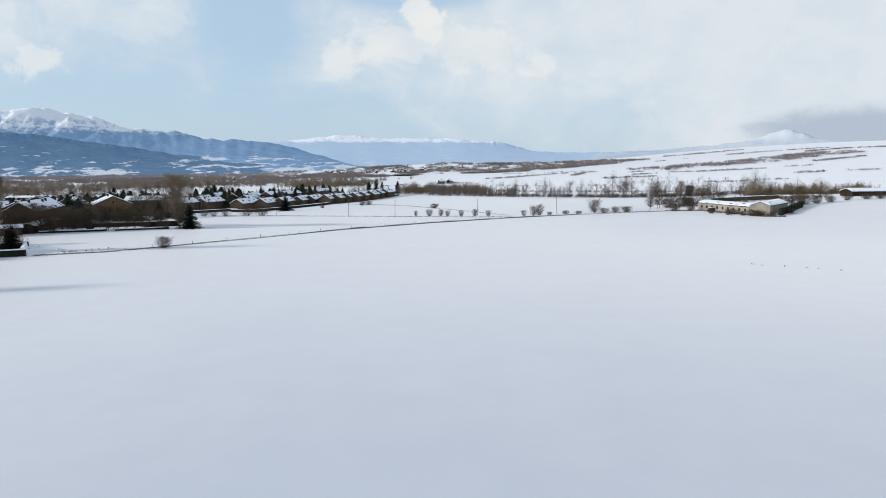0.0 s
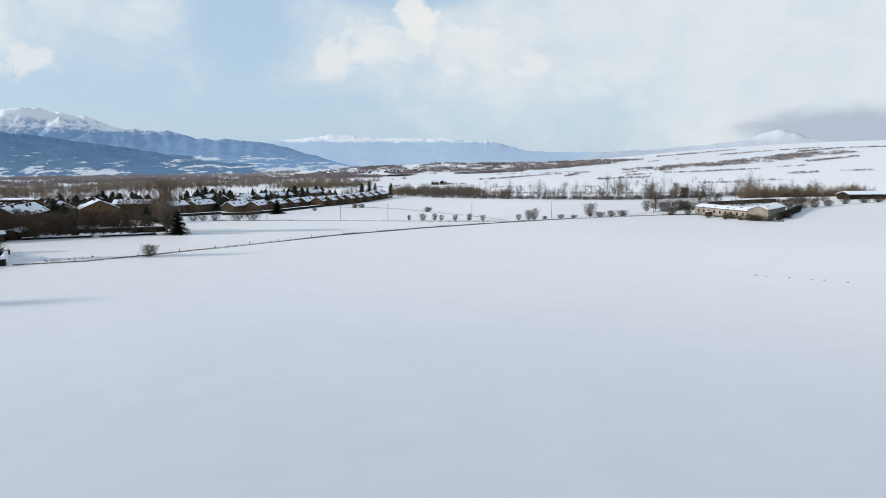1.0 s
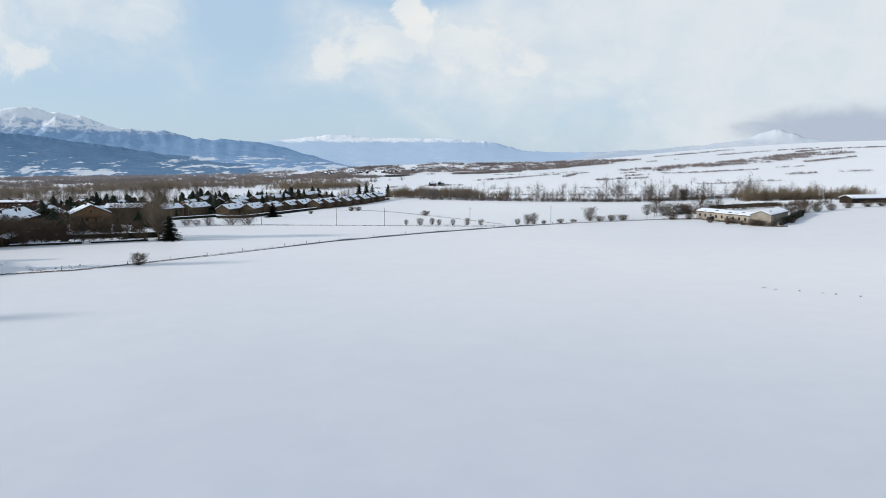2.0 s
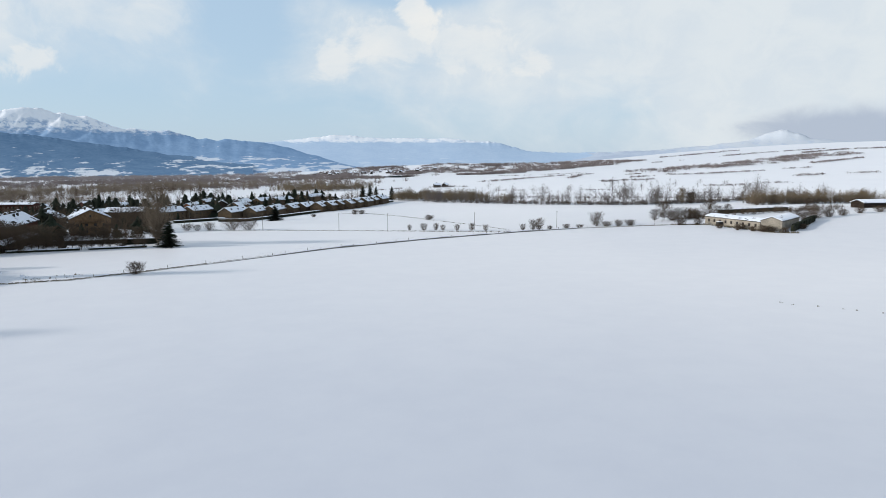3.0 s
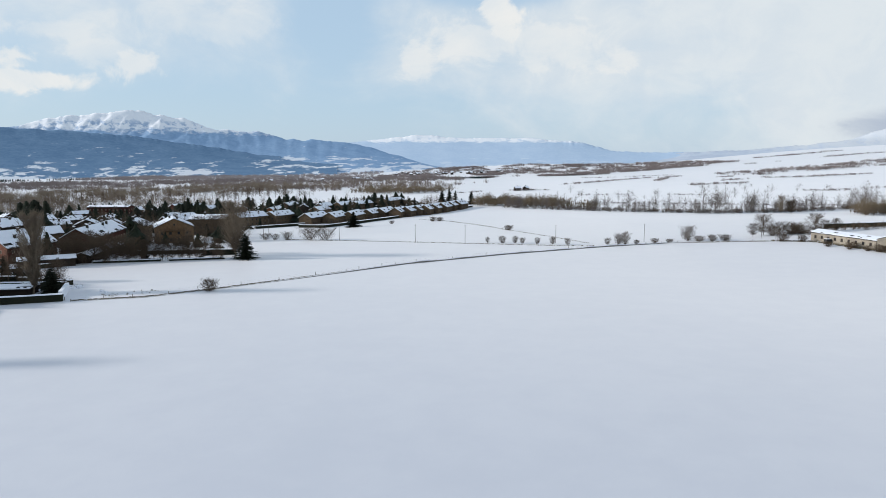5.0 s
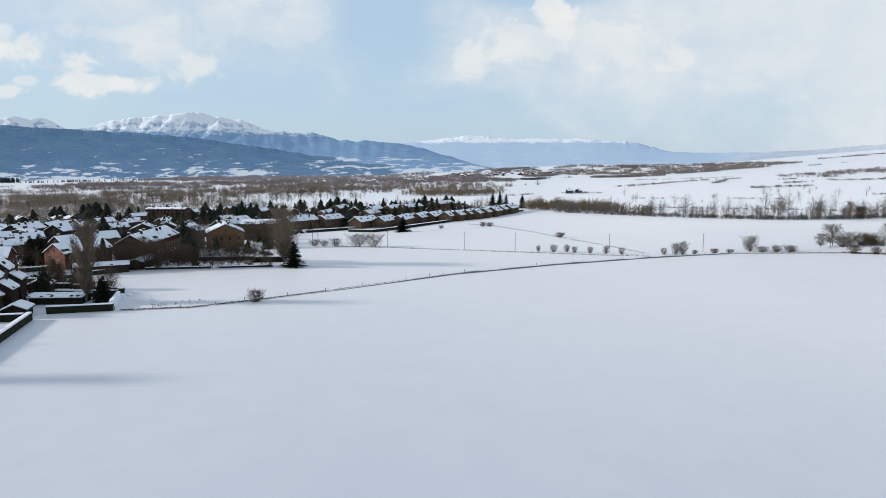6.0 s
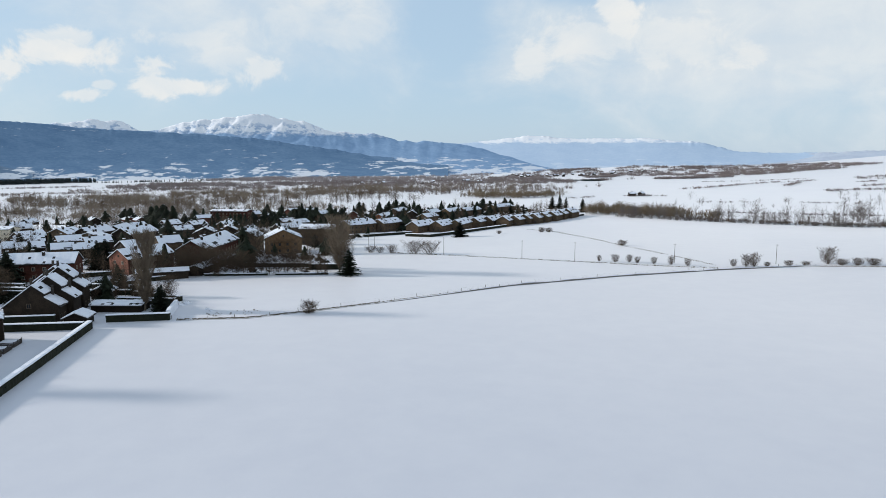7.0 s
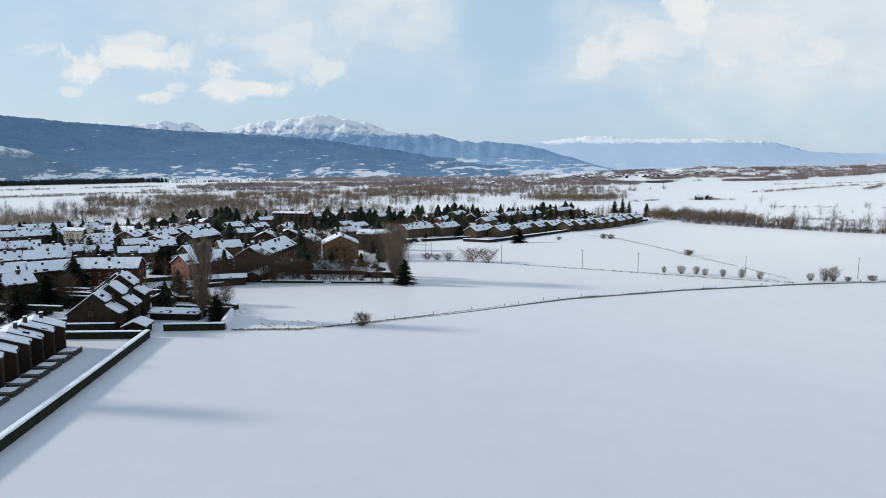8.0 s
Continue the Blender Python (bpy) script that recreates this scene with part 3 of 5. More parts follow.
def split_house(x, y, rot, length, span, eave, rise, k):
    """A terraced unit whose front roof falls in two tiers with a dark step between them."""
    rng = random.Random(300 + k)
    hl, hs = length / 2, span / 2
    FOOT.append((x, y, radians(rot), hl + 1.0, hs + 1.0))
    h = thing("house", x, y, rot, "stepped dark brown terraced house with a two-tiered snowy roof", "house", "stepped terraced houses")
    pitch, top = rise / hs, eave + rise
    split, drop, cut = (-2.6, -3.1, -2.4, -3.4, -2.8)[k], 0.95, hs - 0.9
    step = top + pitch * split
    prof = [(-cut, -1.5), (hs, -1.5), (hs, eave), (0, top), (split, step), (split, step - drop), (-cut, step - drop - pitch * 0.85 * (cut + split))]
    bm = bmesh.new()
    a = [bm.verts.new((-hl, p, q)) for p, q in prof]
    b = [bm.verts.new((hl, p, q)) for p, q in prof]
    bm.faces.new(a[::-1])
    bm.faces.new(b)
    for i in range(7):
        bm.faces.new((a[i], a[(i + 1) % 7], b[(i + 1) % 7], b[i]))
    part("wall", bm, BROWN, h)
    low = prof[6]
    tiers = [((0, top), (hs + 0.5, eave - 0.5 * pitch), 0.45), ((0, top), (split - 0.25, step - 0.25 * pitch), 0.45), ((split, step - drop), (-cut - 0.6, low[1] - 0.6 * pitch * 0.85), 0.3 + 0.35 * (k % 2))]
    for (y0, z0), (y1, z1), over in tiers:
        bm = bmesh.new()
        ends = hl + over * 0.5
        for xx in ((-ends, ends),):
            lo = [bm.verts.new((q, yy, zz)) for q in xx for yy, zz in ((y0, z0 + 0.02), (y1, z1 + 0.02), (y1, z1 + 0.2), (y0, z0 + 0.2))]
            p, q = lo[:4], lo[4:]
            for i in range(4):
                j = (i + 1) % 4
                bm.faces.new((p[i], q[i], q[j], p[j]) if y1 > y0 else (p[j], q[j], q[i], p[i]))
            bm.faces.new(p if y1 > y0 else p[::-1])
            bm.faces.new(q[::-1] if y1 > y0 else q)
        part("roof", bm, ROOF, h)
        bm = bmesh.new()
        snow_slope(bm, -ends + 0.08, ends - 0.12, (y0, z0 + 0.2), (y1, z1 + 0.2), 0.3, rng, 0.12)
        part("roof_snow", bm, ROOF_SNOW, h, "lying snow")
    # tall flues at the step, one by the ridge
    for cx, cy, cz in ((hl - 1.0, split - 0.5, step - drop + 0.5), (-hl + 0.9, 0.35, top - 0.2)):
        c = child("chimney", CHIM[0], h, pose(cx, cy, cz + 0.35) @ Matrix.Diagonal((0.62, 0.7, 1.25, 1)))
        child("cap", CHIM[1], c)
    for s, wx in ((-1, -hl - 0.004), (1, hl + 0.004)):
        for wy, wz in ((1.6, 1.6), (-1.2, 1.6), (0.9, 4.4)):
            w = child("window", WIN[0], h, pose(wx, wy, wz, 0, 0, 90 * s))
            child("pane", WIN[1], w)
    for wx in (-1.2, 1.2):
        w = child("window", WIN[0], h, pose(wx, -cut - 0.004, 1.4))
        child("pane", WIN[1], w)
    return h


def deck(x, y, rot, z0):
    """A small raised garden terrace of dark boards with snow on it."""
    d = thing("garden_terrace", x, y, rot, "small raised garden terrace of weathered boards under snow", "terrace", "terraces behind the row houses")
    bm = bmesh.new()
    box(bm, -1.9, 1.9, -2.0, 2.0, -0.6, 0.55)
    part("base", bm, WOOD_GREY, d)
    for k in range(3):
        bm = bmesh.new()
        box(bm, 1.84, 1.9, -2.0, 2.0, 0.62 + k * 0.17, 0.74 + k * 0.17)
        part("rail", bm, WOOD_GREY, d)
        bm = bmesh.new()
        box(bm, -1.9, 1.84, -2.0, -1.94, 0.62 + k * 0.17, 0.74 + k * 0.17)
        part("rail", bm, WOOD_GREY, d)
    for px, py in ((1.82, -1.92), (1.82, 0), (1.82, 1.92), (-1.8, -1.92)):
        bm = bmesh.new()
        box(bm, px - 0.06, px + 0.06, py - 0.06, py + 0.06, 0.55, 1.2)
        part("post", bm, WOOD_GREY, d)
    bm = bmesh.new()
    soft_box(bm, -1.85, 1.75, -1.9, 1.9, 0.55, 0.75, 0.07)
    part("snow_layer", bm, ROOF_SNOW, d, "lying snow")
    return d


# ---- hedges, walls ----
def hedge(a, b, width, tall, label="clipped dark evergreen hedge with a cap of snow", snow=True, rough=0.12, group="garden hedges", mat=None):
    """A hedge from a to b: a leafy block with a ragged surface and snow on top."""
    rng = random.Random(int(a[0] * 11 + a[1] * 5))
    (ax, ay), (bx, by) = a, b
    ln = math.hypot(bx - ax, by - ay)
    rot = math.degrees(math.atan2(by - ay, bx - ax))
    cx, cy = (ax + bx) / 2, (ay + by) / 2
    h = thing("hedge", cx, cy, rot, label, "hedge", group)
    z0 = height(cx, cy)
    ca, sa = math.cos(radians(rot)), math.sin(radians(rot))
    n = max(2, int(ln / 0.6))
    ring = [(-0.5, -0.35), (-0.52, 0.35), (-0.5, 0.85), (-0.38, 1.0), (0.38, 1.0), (0.5, 0.85), (0.52, 0.35), (0.5, -0.35)]
    verts, faces = [], []
    for i in range(n + 1):
        x = -ln / 2 + ln * i / n
        g = height(cx + ca * x, cy + sa * x) - z0
        for p, q in ring:
            verts.append((x + rng.uniform(-1, 1) * rough, p * width + rng.uniform(-1, 1) * rough * 0.6, g + q * tall + rng.uniform(-1, 1) * rough * 0.5))
    m = len(ring)
    for i in range(n):
        for k in range(m - 1):
            faces.append((i * m + k, (i + 1) * m + k, (i + 1) * m + k + 1, i * m + k + 1))
    faces.append(tuple(range(m)))
    faces.append(tuple(n * m + k for k in reversed(range(m))))
    # sprigs that break the outline
    for _ in range(int(ln * tall * 7)):
        x, sgn, q = rng.uniform(-ln / 2, ln / 2), rng.choice((-1, 1)), rng.uniform(0.05, 1.0)
        g = height(cx + ca * x, cy + sa * x) - z0
        c = Vector((x, sgn * width * 0.51, g + q * tall))
        o = len(verts)
        s = rng.uniform(0.08, 0.2)
        for _k in range(3):
            verts.append(c + Vector((rng.uniform(-s, s), sgn * rng.uniform(-0.03, s * 0.9), rng.uniform(-s, s))))
        faces.append((o, o + 1, o + 2))
    child("foliage", mesh_of("foliage", verts, faces, mat or HEDGE), h)
    if snow:
        verts, faces = [], []
        for i in range(n + 1):
            x = -ln / 2 - 0.05 + (ln + 0.1) * i / n
            g = height(cx + ca * x, cy + sa * x) - z0 + tall
            for p, q in ((-0.5, -0.05), (-0.47, 0.09), (-0.3, 0.17), (0.3, 0.17), (0.47, 0.09), (0.5, -0.05)):
                verts.append((x, p * width + rng.uniform(-1, 1) * 0.035, g + q + (rng.uniform(-0.02, 0.025) if q > 0 else 0)))
        for i in range(n):
            for k in range(5):
                faces.append((i * 6 + k, (i + 1) * 6 + k, (i + 1) * 6 + k + 1, i * 6 + k + 1))
        faces.append(tuple(range(6)))
        faces.append(tuple(n * 6 + k for k in reversed(range(6))))
        child("snow_cap", mesh_of("snow_cap", verts, faces, ROOF_SNOW), h, label="soft cap of snow")
    return h


# ---- trees ----
class Wood:
    """Collects tapered branches and twigs as one mesh."""

    def __init__(self, seed):
        self.v, self.f, self.r = [], [], random.Random(seed)

    def limb(self, p, q, r0, r1, sides=4):
        d = (q - p)
        if d.length < 1e-4:
            return
        d.normalize()
        s = d.orthogonal().normalized()
        t = d.cross(s)
        o = len(self.v)
        for c, r in ((p, r0), (q, r1)):
            for k in range(sides):
                a = 2 * math.pi * k / sides
                self.v.append(c + s * (math.cos(a) * r) + t * (math.sin(a) * r))
        for k in range(sides):
            k2 = (k + 1) % sides
            self.f.append((o + k, o + k2, o + sides + k2, o + sides + k))

    def twig(self, p, q, w):
        d = q - p
        s = d.cross(Vector((self.r.uniform(-1, 1), self.r.uniform(-1, 1), self.r.uniform(-1, 1))))
        if s.length < 1e-5:
            return
        s = s.normalized() * w * 0.5
        o = len(self.v)
        self.v += [p - s, p + s, q]
        self.f.append((o, o + 1, o + 2))


def bare_tree(seed, tall, wide, limbs, twigs, lean=0.5, base=0.15, tw=0.06, tl=1.2, radius=None, stems=1, light=False):
    """Trunk, limbs and fine leafless twigs in a crown tall x wide."""
    w = Wood(seed)
    r = w.r
    rad = radius or tall * 0.014
    pts = []
    for s in range(stems):
        a0 = r.uniform(0, 6.28)
        off = Vector((math.cos(a0), math.sin(a0), 0)) * (wide * 0.16 if stems > 1 else 0)
        p = off * 0.4 + Vector((0, 0, -0.3))
        top = off * 2.2 + Vector((r.uniform(-0.05, 0.05) * tall, r.uniform(-0.05, 0.05) * tall, tall * (0.93 if stems == 1 else r.uniform(0.7, 0.95))))
        seg, prev = 2 if light else 5, p
        for k in range(1, seg + 1):
            u = k / seg
            c = p.lerp(top, u) + Vector((r.uniform(-1, 1), r.uniform(-1, 1), 0)) * tall * 0.012
            w.limb(prev, c, rad * (1 - 0.85 * (k - 1) / seg) / stems ** 0.5, rad * (1 - 0.85 * u) / stems ** 0.5, 3 if light else 5)
            prev = c
        for k in range(limbs // stems):
            u = base + (0.95 - base) * (k + r.random()) / (limbs // stems)
            c = p.lerp(top, u)
            a = r.uniform(0, 6.28)
            reach = wide * 0.5 * math.sin(math.pi * min(1, max(0.2, (1.12 - u) / (1.2 - base)))) ** 0.6 * r.uniform(0.6, 1.05)
            rise = min(reach * (lean + r.uniform(-0.1, 0.5)) + tall * 0.02, tall * 1.02 - c.z)
            e = c + Vector((math.cos(a) * reach, math.sin(a) * reach, rise))
            m = c.lerp(e, 0.5) + Vector((0, 0, -0.08 * reach))
            if light:
                w.twig(c, e, rad * 0.5)
            else:
                w.limb(c, m, rad * 0.34 * (1 - 0.6 * u), rad * 0.2 * (1 - 0.6 * u), 3)
                w.limb(m, e, rad * 0.2 * (1 - 0.6 * u), rad * 0.07, 3)
            pts.append((c, m, e))
    fill = twigs if light else int(twigs * 0.45 * (stems > 1 or wide > tall * 0.5))
    for k in range(fill):
        a, h = r.uniform(0, 6.28), r.random() ** 0.5 * 0.5 * wide
        up = r.uniform(-1, 1)
        if light:
            up = max(-1.05, min(1.1, r.gauss(-0.1, 0.52)))
            h = min(abs(r.gauss(0, 0.31)), 0.66) * wide
        h *= math.sqrt(max(0.05, 1 - up * up * 0.9))
        p = Vector((math.cos(a) * h, math.sin(a) * h, tall * ((0.56 + 0.42 * up) if stems == 1 else (0.46 + 0.44 * up))))
        d = Vector((p.x / wide, p.y / wide, 0.25 + lean * 0.5)) + Vector((r.uniform(-1, 1), r.uniform(-1, 1), r.uniform(-0.6, 0.8))) * 0.55
        w.twig(p, p + d.normalized() * tl * r.uniform(0.5, 1.3), tw)
    for k in range(0 if light else twigs - fill):
        c, m, e = r.choice(pts)
        u = r.uniform(0.15, 1)
        p = c.lerp(m, u * 2) if u < 0.5 else m.lerp(e, u * 2 - 1)
        d = (e - c).normalized() * 0.5 + Vector((r.uniform(-1, 1), r.uniform(-1, 1), r.uniform(-0.2, 1.0) + lean * 0.5))
        w.twig(p, p + d.normalized() * tl * r.uniform(0.5, 1.3), tw)
    return w.v, w.f


def conifer(seed, tall, wide, whorls, per, skirt=0.04):
    """Stem and tiers of drooping boughs made of many small needle sprays."""
    w, g = Wood(seed), Wood(seed + 1)
    r = w.r
    w.limb(Vector((0, 0, -0.4)), Vector((0, 0, tall * 0.55)), tall * 0.018, tall * 0.009, 6)
    w.limb(Vector((0, 0, tall * 0.55)), Vector((0, 0, tall * 0.98)), tall * 0.009, 0.01, 5)
    for k in range(whorls):
        u = (k + 0.5 * r.random()) / whorls
        z = tall * (skirt + (0.98 - skirt) * u)
        reach = wide * 0.5 * (1 - u) ** 0.85 + 0.12
        for j in range(max(4, int(per * (1 - 0.55 * u)))):
            a = r.uniform(0, 6.28)
            z = tall * (skirt + (0.98 - skirt) * u) + r.uniform(-0.6, 0.6) * tall / whorls
            L = reach * r.uniform(0.72, 1.12)
            dirv = Vector((math.cos(a), math.sin(a), 0))
            side = Vector((-dirv.y, dirv.x, 0))
            droop = -0.16 * L + 0.25 * L * u
            p0, p1 = Vector((0, 0, z + 0.05 * L)), dirv * L + Vector((0, 0, z + droop))
            g.limb(p0, p1, 0.03, 0.01, 3)
            nsp = max(3, int(3 + L * 2.2))
            for i in range(nsp):
                q = p0.lerp(p1, (i + 0.6) / nsp)
                s = (0.26 + 0.42 * L / (i + 1.6)) * r.uniform(0.7, 1.25)
                for sg in (-1, 1):
                    tip = q + side * (sg * s) + dirv * s * 0.55 + Vector((0, 0, -0.28 * s + r.uniform(-0.1, 0.1)))
                    o = len(g.v)
                    back = q - dirv * s * 0.3
                    g.v += [back, q + dirv * s * 0.35 + Vector((0, 0, 0.07)), tip, q + Vector((0, 0, -0.3 * s)) + side * sg * s * 0.3]
                    g.f += [(o, o + 1, o + 2), (o, o + 2, o + 3)]
    return (w.v, w.f), (g.v, g.f)


def far_conifer(seed, tall, wide, count):
    """A distant conifer: a jagged cone of loose sprays."""
    def bulge(v):
        return 0.9 + 0.25 * math.sin(v + seed)

    w = Wood(seed)
    r = w.r
    small = (60 / count) ** 0.42
    for _ in range(count):
        u = r.random() ** 1.3 * 0.94
        a = r.uniform(0, 6.28)
        h = wide * 0.5 * (1 - u) ** 0.72 + 0.1
        k = r.uniform(0.6, 1.35) * bulge(a * 1.3 + u * 9)
        n = Vector((math.cos(a), math.sin(a), 0))
        c = n * (h * max(0.1, k - 0.6 * small - 0.15)) + Vector((0, 0, tall * (0.05 + 0.9 * u) + 0.25 * h))
        tip = n * (h * k) + Vector((0, 0, tall * (0.03 + 0.9 * u) + r.uniform(-0.3, 0.3)))
        side = Vector((-n.y, n.x, 0)) * (0.35 + 0.55 * h) * r.uniform(0.5, 0.8) * small
        top = c * 0.6 + Vector((0, 0, c.z * 0.4 + tall * 0.16 * (1 - u) * small + 0.3))
        o = len(w.v)
        w.v += [c - side, tip, c + side, top]
        w.f += [(o, o + 1, o + 2), (o, o + 2, o + 3)]
    return w.v, w.f


def place_tree(proto, x, y, scale, turn, label="", z=None, sx=1.0):
    t = copy_thing(proto, Matrix.Identity(4))
    t.matrix_basis = pose(x, y, (height(x, y) if z is None else z) - 0.05, 0, 0, turn) @ Matrix.Diagonal((scale * sx, scale * sx, scale, 1))
    if label:
        t["label"] = label
    return t


def bare_proto(name, label, group, spec, mats):
    v, f = bare_tree(**spec)
    e = tagged(new(name), label, "tree" if name != "bush" else "bush", group)
    e.empty_display_size = 0.5
    child("trunk", mesh_of("trunk", v[:50], f[:25], mats), e)
    child("crown", mesh_of("crown", v[50:], [tuple(i - 50 for i in q) for q in f[25:]], mats), e, label="leafless branches and twigs")
    return e


def grove(name, label, spots, variants, mat, category="trees"):
    """Many far trees as one object. spots: (x, y, size)."""
    rng = random.Random(len(spots) * 3 + 1)
    verts, faces = [], []
    for x, y, s in spots:
        v, f = rng.choice(variants)
        a = rng.uniform(0, 6.28)
        ca, sa = math.cos(a) * s, math.sin(a) * s
        z = height(x, y) - 0.1
        o = len(verts)
        verts += [(x + p[0] * ca - p[1] * sa, y + p[0] * sa + p[1] * ca, z + p[2] * s) for p in v]
        faces += [tuple(i + o for i in q) for q in f]
    ob = new(name, mesh_of(name, verts, faces, mat))
    return tagged(ob, label, category, kind="stuff")


def strip_spots(line, half, count, s0, s1, seed, gaps=0.0):
    """Places scattered along a line of points, within half metres of it, in uneven clumps."""
    rng = random.Random(seed)
    seg = [math.dist(a, b) for a, b in zip(line, line[1:])]
    out = []
    tries = 0
    while len(out) < count and tries < count * 30:
        tries += 1
        d = rng.uniform(0, sum(seg))
        for (a, b), ln in zip(zip(line, line[1:]), seg):
            if d <= ln:
                break
            d -= ln
        u = d / ln
        nx, ny = -(b[1] - a[1]) / ln, (b[0] - a[0]) / ln
        off = rng.uniform(-1, 1) * half
        x, y = a[0] + (b[0] - a[0]) * u + nx * off, a[1] + (b[1] - a[1]) * u + ny * off
        if gaps and noise.noise(Vector((x * 0.018, y * 0.018, seed * 1.7))) < gaps - 0.5:
            continue
        out.append((x, y, rng.uniform(s0, s1)))
    return out


# ---- shared pieces ----
WIN_PALE, WIN, WIN_S = window_mesh(1.05, 1.25, "window"), window_mesh(1.05, 1.25, "window", FRAME_DARK), window_mesh(0.8, 0.9, "window", FRAME_DARK)
CHIM = chimney_meshes()
BALC = balcony_mesh(8.4)
_bm = bmesh.new()
soft_box(_bm, -0.5, 0.5, -0.7, 0.4, 0.0, 0.75, 0.06)
DORMER = bpy.data.meshes.new("roof_window")
_bm.to_mesh(DORMER)
_bm.free()
DORMER.materials.append(ROOF)

# ---- the village ----
house(-171.3, 243.2, 80, 20.0, 9.5, 5.6, 3.0, RED, "red brick house with one salmon-pink gable wall and snowy roof", group="village houses", gable_mat=PINK, chimneys=2)
house(-159.0, 261.2, 103, 19.1, 11.0, 6.8, 3.2, RED, "two-storey terraced house with dark red brick walls and a snowy roof", group="village houses", chimneys=4)
house(-164.7, 280.6, 105, 18.0, 11.0, 6.8, 3.2, RED, "two-storey terraced house with dark red brick walls and a snowy roof", group="village houses", chimneys=4)
house(-188.0, 218.5, 27, 18.0, 9.0, 6.0, 2.8, RED, "two-storey terraced house with dark red brick walls and a snowy roof", group="village houses", chimneys=3)
house(-211.9, 199.5, 61, 7.6, 9.0, 5.8, 2.6, BROWN, "low house with dark brown walls under a snowy roof", group="village houses")
house(-203.7, 209.4, 58, 16.9, 9.0, 5.8, 2.6, BROWN, "low house with dark brown walls under a snowy roof", group="village houses")
house(-192.2, 181.3, 70, 15.0, 9.0, 5.6, 2.6, BROWN, "low house with dark brown walls under a snowy roof", group="village houses")
house(-236.9, 233.4, 46, 15.6, 9.0, 5.6, 2.6, BROWN, "low house with dark brown walls under a snowy roof", group="village houses")
house(-249.3, 224.6, 59, 10.9, 9.0, 5.2, 2.6, BROWN, "low house with dark brown walls under a snowy roof", group="village houses")
house(-290.1, 258.6, 52, 22.2, 8.0, 5.2, 2.4, BROWN, "low house with dark brown walls under a snowy roof", group="village houses")
house(-346.8, 302.6, 52, 28.9, 8.0, 5.2, 2.4, BROWN, "low house with dark brown walls under a snowy roof", group="village houses")
house(-341.7, 317.0, 52, 18.0, 8.0, 5.2, 2.4, BROWN, "low house with dark brown walls under a snowy roof", group="village houses")
house(-431.9, 364.8, 52, 29.9, 8.0, 5.2, 2.4, BROWN, "low house with dark brown walls under a snowy roof", group="village houses")
house(-442.7, 397.4, 52, 30.3, 8.0, 5.2, 2.4, BROWN, "low house with dark brown walls under a snowy roof", group="village houses")
house(-253.1, 263.7, 52, 12.4, 8.0, 4.6, 2.2, BROWN, "low house with dark brown walls under a snowy roof", group="village houses")
house(-244.3, 264.0, 52, 10.0, 8.0, 4.6, 2.2, BROWN, "low house with dark brown walls under a snowy roof", group="village houses")
house(-268.0, 285.9, 52, 11.9, 8.0, 4.8, 2.2, BROWN, "low house with dark brown walls under a snowy roof", group="village houses")
house(-276.9, 316.1, 89, 10.0, 13.4, 6.0, 2.6, TAN, "house with tan stone walls and a snow-covered gabled roof", group="village houses")
house(-253.7, 308.0, 116, 11.0, 16.9, 4.6, 2.6, TAN, "house with tan stone walls and a snow-covered gabled roof", group="village houses")
house(-230.8, 267.3, 46, 8.1, 8.0, 4.2, 2.0, TAN, "house with tan stone walls and a snow-covered gabled roof", group="village houses")
house(-222.1, 269.7, 47, 7.8, 8.0, 4.2, 2.0, BROWN, "low house with dark brown walls under a snowy roof", group="village houses")
house(-232.8, 289.0, 55, 10.7, 8.0, 4.6, 2.2, BROWN, "low house with dark brown walls under a snowy roof", group="village houses")
house(-268.3, 325.9, 99, 19.8, 10.0, 6.2, 2.8, BROWN, "low house with dark brown walls under a snowy roof", group="village houses")
house(-242.1, 325.1, 87, 19.5, 11.0, 6.2, 2.8, BROWN, "low house with dark brown walls under a snowy roof", group="village houses")
house(-280.5, 358.6, 110, 18.7, 9.0, 6.5, 2.6, BROWN, "low house with dark brown walls under a snowy roof", group="village houses")
house(-278.6, 390.3, 102, 8.0, 6.4, 5.2, 2.4, ORANGE, "small house with orange rendered walls and snowy roof", group="village houses")
house(-272.7, 403.5, 60, 10.9, 8.0, 5.0, 2.4, BROWN, "low house with dark brown walls under a snowy roof", group="village houses")
house(-299.4, 455.2, 78, 12.9, 8.0, 5.0, 2.4, BROWN, "low house with dark brown walls under a snowy roof", group="village houses")
house(-211.8, 340.5, 118, 11.0, 11.0, 6.0, 2.6, BROWN, "low house with dark brown walls under a snowy roof", group="village houses")
house(-224.8, 380.2, 122, 10.0, 10.4, 6.0, 2.6, BROWN, "low house with dark brown walls under a snowy roof", group="village houses")
house(-166.0, 304.9, 104, 11.0, 11.4, 6.8, 2.8, OCHRE, "house with tan walls, wooden balconies and a snowy gable", group="village houses", balconies=2)
house(-146.3, 301.2, 121, 14.0, 15.0, 6.8, 3.4, TIMBER, "large chalet with dark timber gable, balconies and snowy roof", group="village houses", balconies=2, chimneys=3)
house(-204.4, 414.1, 57, 16.8, 9.0, 6.2, 2.4, BROWN, "low house with dark brown walls under a snowy roof", group="village houses")
house(-151.9, 348.8, 11, 17.6, 11.0, 8.2, 1.8, TAN, "house with tan stone walls and a snow-covered gabled roof", group="village houses", chimneys=1)
